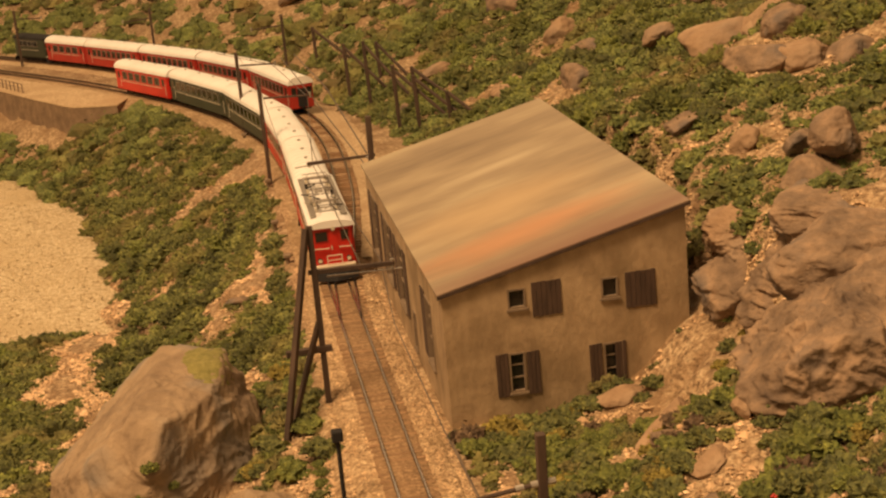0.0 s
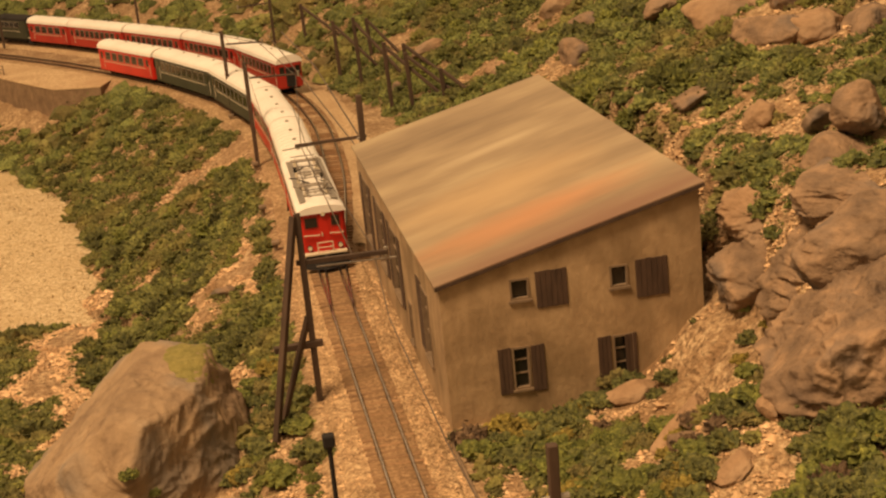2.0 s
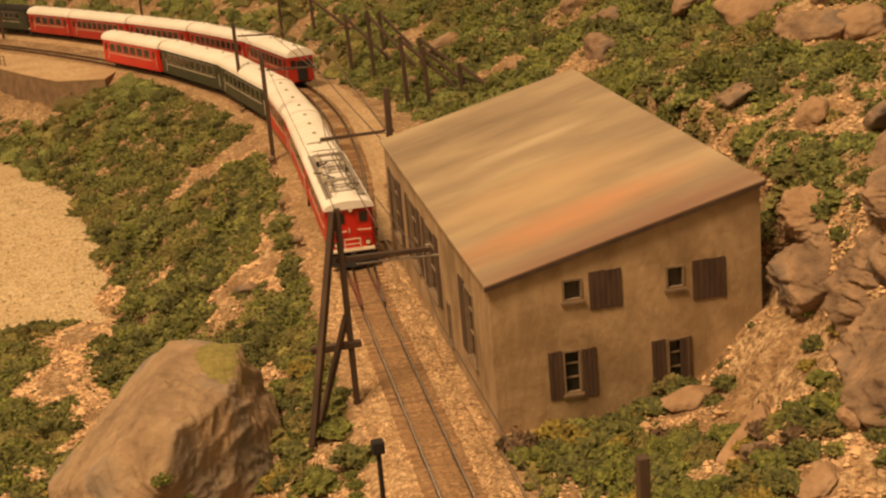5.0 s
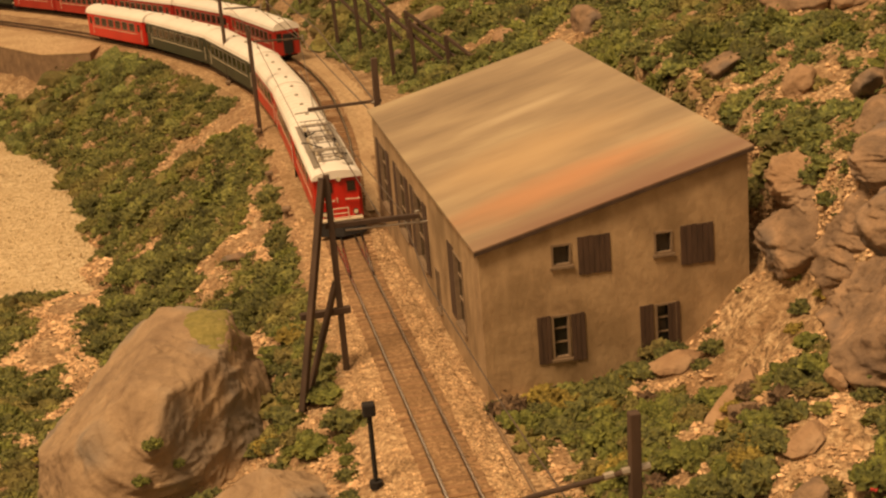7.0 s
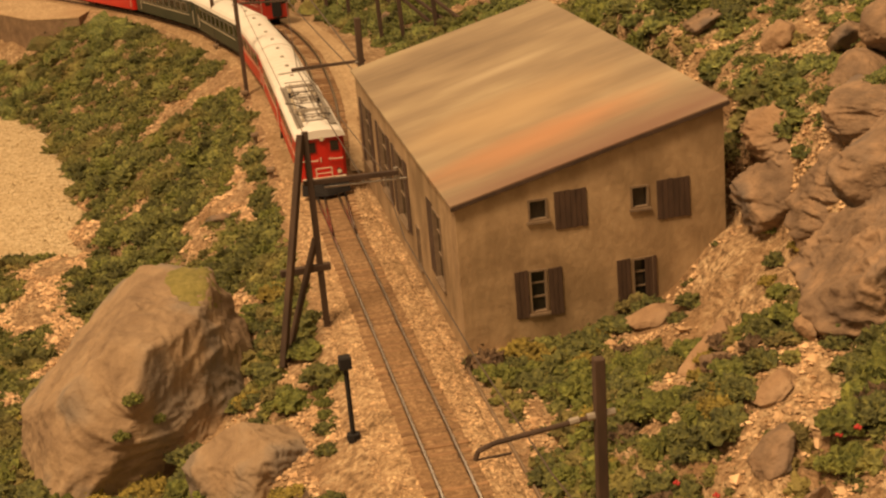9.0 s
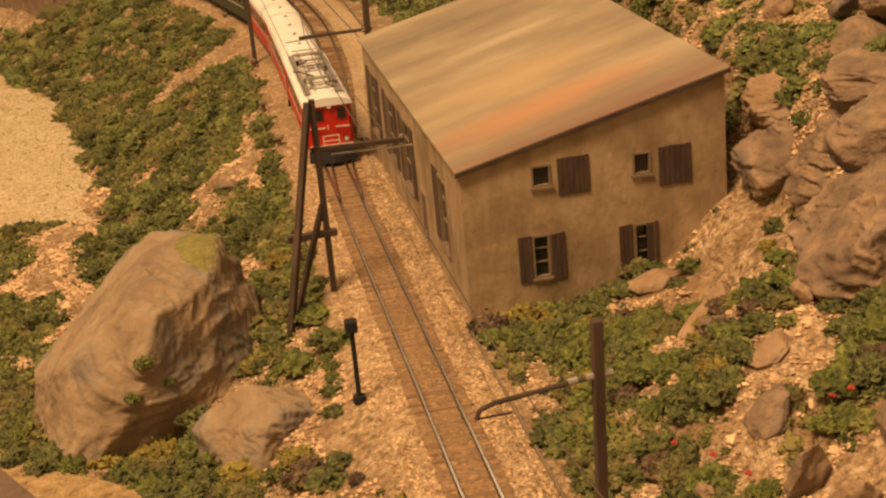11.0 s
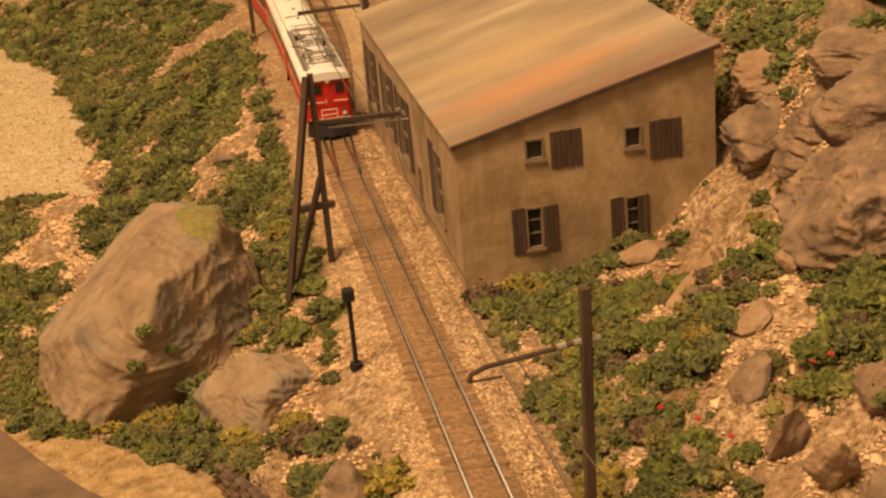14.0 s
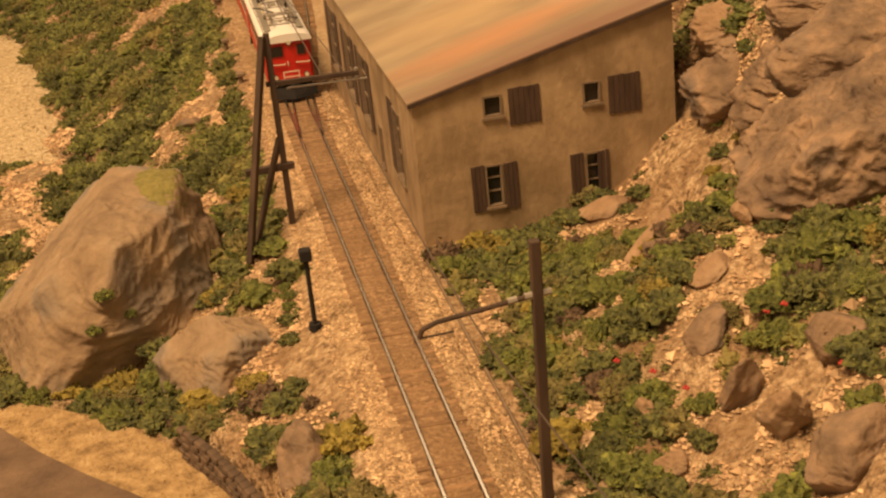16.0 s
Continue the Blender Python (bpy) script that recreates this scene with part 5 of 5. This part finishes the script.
# single shrubs on the near banks: eight shapes, set out one by one
M_BUSHES = [foliage("shrub_" + nm, *c, p, (0.56, 0.85)) for nm, p, *c in (
    ("deep_green", (0.14, 0.12, 0.04), (0.034, 0.042, 0.017), (0.098, 0.105, 0.032), (0.190, 0.188, 0.050)),
    ("green", (0.20, 0.17, 0.05), (0.046, 0.062, 0.016), (0.122, 0.136, 0.030), (0.215, 0.225, 0.048)),
    ("olive", (0.19, 0.14, 0.05), (0.060, 0.056, 0.020), (0.145, 0.125, 0.042), (0.25, 0.21, 0.07)),
    ("yellow_green", (0.27, 0.19, 0.045), (0.11, 0.09, 0.02), (0.24, 0.19, 0.038), (0.36, 0.28, 0.06)),
    ("brown", (0.13, 0.085, 0.05), (0.045, 0.030, 0.020), (0.105, 0.068, 0.040), (0.18, 0.12, 0.07)))]
M_LABEL = ["deep green", "fresh green", "olive", "yellow-green", "brown withered"]
shapes = []
for i in range(12):
    one = np.array([0.0])
    m = [0, 1, 0, 1, 2, 1, 0, 2, 3, 1, 4, 0][i]
    # a shrub of several lumps
    k = 7
    ang, off = rs.uniform(0, 6.28, k), rs.uniform(0.2, 0.75, k)
    cx, cy = np.cos(ang) * off, np.sin(ang) * off
    co, fa = tufts(np.r_[0, cx], np.r_[0, cy], np.r_[0.05, rs.uniform(-0.08, 0.06, k)], np.r_[0.72, rs.uniform(0.38, 0.6, k)], 3, 40, 0.06, 0.95)
    me = mesh_from(co * 0.1 * U, fa)
    me.materials.append(M_BUSHES[m])
    shapes.append((me, M_LABEL[m]))
bx, by = scattered(9000, -2.2, 1.3, -3.0, 1.6, lambda x, y: covered(x, y) > 0.12)
chosen, cells = [], set()
for a, b in zip(bx, by):
    c = (round(a / 0.10), round(b / 0.10))
    if c not in cells:
        cells.add(c)
        chosen.append((a, b))
near = chosen[:275]
for a, b in near:
    me, lab = shapes[rs.randint(len(shapes))]
    ob = new("shrub", me)
    k = rs.uniform(0.6, 1.25)
    ob.matrix_basis = place(a, b, gz(a, b) + 0.01, rs.uniform(0, 360), rs.uniform(-8, 8), rs.uniform(-8, 8)) @ Matrix.Diagonal((k, k, k * rs.uniform(0.7, 1.1), 1))
    tagged(ob, lab + " crumbly shrub on the scree bank", "shrub", "shrubs on the banks")

def shrub(a, b, z, k, m, where, high=1.0):
    me, lab = shapes[m]
    ob = new("shrub", me)
    ob.matrix_basis = place(a, b, z, rs.uniform(0, 360)) @ Matrix.Diagonal((k, k, k * high, 1))
    tagged(ob, lab + " crumbly shrub " + where, "shrub", "shrubs on the banks")


# small shrubs that grow on the big boulder, set on its face
for a, b, k in ((-1.52, 0.06, 0.62), (-1.60, 0.02, 0.55), (-1.43, 0.11, 0.45), (-1.88, 0.06, 0.45)):
    hit, _, _, _ = shell.ray_cast(Vector((a - BIG[0], b - BIG[1], 2.0)), Vector((0, 0, -1)))
    shrub(a, b, (hit.z if hit else -0.1) + BIG[2] - 0.01, k, 9 if k > 0.5 else 1, "growing on the boulder")

# shrubs between the boulders and the track, and at the foot of the boulders
for a, b, k, m in ((-1.08, 0.36, 0.8, 0), (-0.98, 0.24, 0.85, 0), (-0.90, 0.40, 0.7, 1), (-0.86, 0.62, 0.7, 3), (-1.00, 0.02, 0.65, 0), (-0.92, 0.08, 0.5, 5), (-0.69, -0.08, 0.5, 1), (-0.69, -0.18, 0.5, 1), (-0.70, -0.28, 0.45, 9),
                   (-0.71, -0.43, 0.6, 0), (-0.74, -0.60, 0.6, 2), (-1.30, 0.02, 0.75, 2), (-1.34, -0.12, 0.6, 10), (-1.62, -0.20, 1.0, 0), (-1.52, -0.24, 0.9, 2), (-1.72, -0.14, 0.7, 6), (-1.36, -0.50, 0.8, 6), (-1.28, -0.56, 0.7, 10),
                   (-1.11, -0.74, 0.8, 1), (-1.02, -0.84, 0.6, 0), (-0.84, -1.12, 1.0, 0), (-0.76, -1.02, 0.7, 2), (-0.92, -1.02, 0.75, 6), (-0.72, -1.22, 0.5, 10), (-0.95, -1.34, 0.6, 1), (-2.0, 0.06, 0.7, 6), (-1.95, 0.9, 1.2, 0)):
    shrub(a, b, gz(a, b) + 0.005, k, m, "between the boulders")

# shrubs on the scree to the right of the track, below the crag
for a, b, k, m in ((1.08, -1.94, 1.3, 1), (1.18, -1.82, 1.2, 0), (0.98, -2.06, 1.1, 5), (1.10, -2.18, 1.2, 0), (1.02, -2.32, 1.2, 0), (0.94, -2.20, 1.0, 2), (0.59, -1.72, 1.25, 0), (0.50, -1.66, 0.95, 2), (0.67, -1.60, 0.95, 0),
                   (0.265, -1.13, 1.2, 1), (0.34, -1.03, 0.9, 9), (0.21, -1.30, 0.9, 3), (0.77, -2.25, 0.95, 1), (0.50, -2.33, 0.7, 1), (0.29, -1.87, 0.95, 10), (0.38, -1.90, 0.8, 6), (0.88, -2.68, 0.9, 0), (0.80, -2.86, 0.9, 1),
                   (0.28, -2.05, 0.75, 0), (0.15, -2.23, 0.9, 0), (0.10, -1.20, 0.8, 2), (0.44, -2.48, 0.6, 0), (0.10, -2.42, 0.8, 6), (0.20, -2.62, 0.7, 10), (0.39, -1.56, 0.85, 1), (0.17, -1.60, 0.8, 0), (0.23, -1.45, 0.8, 8), (0.10, -1.90, 0.7, 2),
                   (0.53, -1.34, 1.0, 1), (0.44, -1.20, 0.9, 0), (0.90, -1.28, 0.85, 0), (0.82, -1.40, 0.8, 10), (1.00, -1.16, 0.8, 0), (0.79, -1.52, 0.9, 2), (0.51, -0.58, 1.1, 1), (0.60, -0.48, 0.8, 3), (0.73, -0.55, 1.0, 0),
                   (1.01, -0.24, 0.7, 0), (0.92, -0.30, 0.6, 2), (1.28, -0.55, 0.65, 0), (1.37, -0.30, 0.6, 1), (1.18, -0.70, 0.5, 8), (1.36, -0.62, 0.5, 8)):
    shrub(a, b, gz(a, b) + 0.005, k, m, "on the scree slope", 1.1)

# red blossoms among the foreground shrubs
for a, b, z in ((0.34, -1.88, 0.21), (0.42, -2.04, 0.23), (0.82, -2.66, 0.48), (0.82, -2.24, 0.50), (0.77, -2.21, 0.47), (0.47, -2.23, 0.25)):
    bm = bmesh.new()
    for k in range(5):
        t = k * 1.257
        q = Vector((a + 0.008 * math.cos(t), b + 0.008 * math.sin(t), z + 0.004 * (k % 2)))
        bmesh.ops.create_icosphere(bm, subdivisions=1, radius=0.0062, matrix=Matrix.Translation(q))
    tagged(part("blossom", bm, M_FLOWER), "small red blossom among the shrubs", "flower", "red blossoms")


# the rest of the shrub cover, too many to count
def cover(label, n, x0, x1, y0, y1, r0, r1, sub, crumbs, leaf, mat, seed_gap=0.0, tall=0.85):
    x, y = scattered(n, x0, x1, y0, y1, lambda x, y: covered(x, y) > seed_gap)
    r = rs.uniform(r0, r1, len(x)) * (0.72 + 0.45 * np.clip(covered(x, y), 0, 1)) * (1 + 0.4 * (rs.rand(len(x)) < 0.12))
    co, fa = tufts(x, y, ground_z(x, y) - 0.2 * r, r, sub, crumbs, leaf, tall)
    ob = new("shrub_cover", mesh_from(co * U, fa))
    ob.data.materials.append(mat)
    return tagged(ob, label, "shrubs", kind="stuff")


M_TURF2 = foliage("hill_foam", (0.045, 0.060, 0.022), (0.125, 0.145, 0.040), (0.235, 0.245, 0.066), (0.205, 0.150, 0.055))
cover("low crumbly green shrubs on the near banks", 4600, -2.4, 1.7, -3.1, 2.0, 0.026, 0.066, 3, 40, 0.0058, M_LEAF)
cover("crumbly green shrubs on the slope above the river bed", 5600, -3.6, -0.5, 1.2, 12.7, 0.036, 0.088, 3, 44, 0.0080, M_LEAF, tall=0.75)
cover("crumbly green shrubs on the hillside behind the house", 7000, 0.4, 5.5, -0.6, 11.0, 0.042, 0.105, 3, 30, 0.0095, M_TURF2, tall=0.8)
cover("crumbly green shrubs on the far hillside", 5200, -6.0, 7.0, 10.0, 26.0, 0.09, 0.19, 2, 26, 0.020, M_TURF2)
cover("crumbly green shrubs beyond the road", 700, -3.6, -2.0, 0.5, 6.0, 0.045, 0.10, 3, 40, 0.009, M_LEAF)
cover("larger rounded fresh green shrubs on the hillside", 260, 0.8, 5.0, 0.3, 11.0, 0.10, 0.17, 4, 120, 0.0105, M_BUSHES[1], 0.3)
cover("deep green shrubs on the hillside", 420, 0.8, 5.0, 0.3, 11.0, 0.08, 0.14, 3, 80, 0.0105, M_BUSHES[0], 0.2)
cover("larger rounded deep green shrubs on the bank", 330, -3.0, -0.6, 1.2, 11.0, 0.075, 0.13, 4, 100, 0.009, M_BUSHES[0], 0.2)
cover("fresh green shrubs on the bank", 130, -3.0, -0.6, 1.2, 11.0, 0.07, 0.12, 4, 100, 0.009, M_BUSHES[1], 0.2)


def crumb_floor(label, n, x0, x1, y0, y1, size, mat):
    """A thin mat of loose foam crumbs under and between the tufts."""
    x, y = scattered(n, x0, x1, y0, y1, lambda x, y: covered(x, y) > 0.05)
    p = np.stack([x, y, ground_z(x, y) + rs.uniform(0.0, 1.6 * size, len(x))], -1)
    q = p[:, None] + rs.normal(0, 1.0, (len(x), 3, 3)) * size * np.array([1, 1, 0.6])
    ob = new("shrub_cover", mesh_from(q.reshape(-1, 3) * U, np.arange(len(x) * 3).reshape(-1, 3)))
    ob.data.materials.append(mat)
    tagged(ob, label, "shrubs", kind="stuff")


crumb_floor("thin mat of green crumbs on the near banks", 60000, -2.4, 1.7, -3.1, 2.0, 0.0075, M_LEAF)
crumb_floor("thin mat of green crumbs above the river bed", 120000, -3.6, -0.5, 1.2, 12.7, 0.011, M_LEAF)
crumb_floor("thin mat of green crumbs on the hillside", 150000, 0.4, 5.5, -0.6, 12.0, 0.012, M_TURF2)
x, y = scattered(5200, -11.5, 13.5, -3.5, 33.0, lambda x, y: covered(x, y, True) > 0.0)
co, fa = tufts(x, y, ground_z(x, y), rs.uniform(0.14, 0.3, len(x)), 2, 6, 0.05)
ob = new("shrub_cover", mesh_from(co * U, fa))
ob.data.materials.append(M_TURF2)
tagged(ob, "crumbly green shrubs on the outer slopes", "shrubs", kind="stuff")
cover("small scattered green tufts on the bare scree", 1700, -2.5, 1.5, -3.0, 6.0, 0.020, 0.045, 3, 30, 0.006, M_BUSHES[0], -0.85)
cover("scattered olive tufts on the bare hillside", 420, 1.3, 4.0, 0.0, 10.0, 0.03, 0.07, 3, 30, 0.009, M_BUSHES[2], -0.85)

# short dry grass on the verge
x, y = scattered(4000, -3.2, -0.7, -3.0, 1.0, lambda x, y: (x < road_edge(y) + 0.05) & (x > road_line(y) - 0.03 + 0.12 * wave(x, y, 4.0, 9.0)))
co, fa = tufts(x, y, np.full(len(x), -0.456), rs.uniform(0.008, 0.018, len(x)), 2, 5, 0.0045, 0.5)
ob = new("verge_grass", mesh_from(co * U, fa))
ob.data.materials.append(M_GRASSY)
tagged(ob, "short dry yellowish grass on the verge", "grass", kind="stuff")
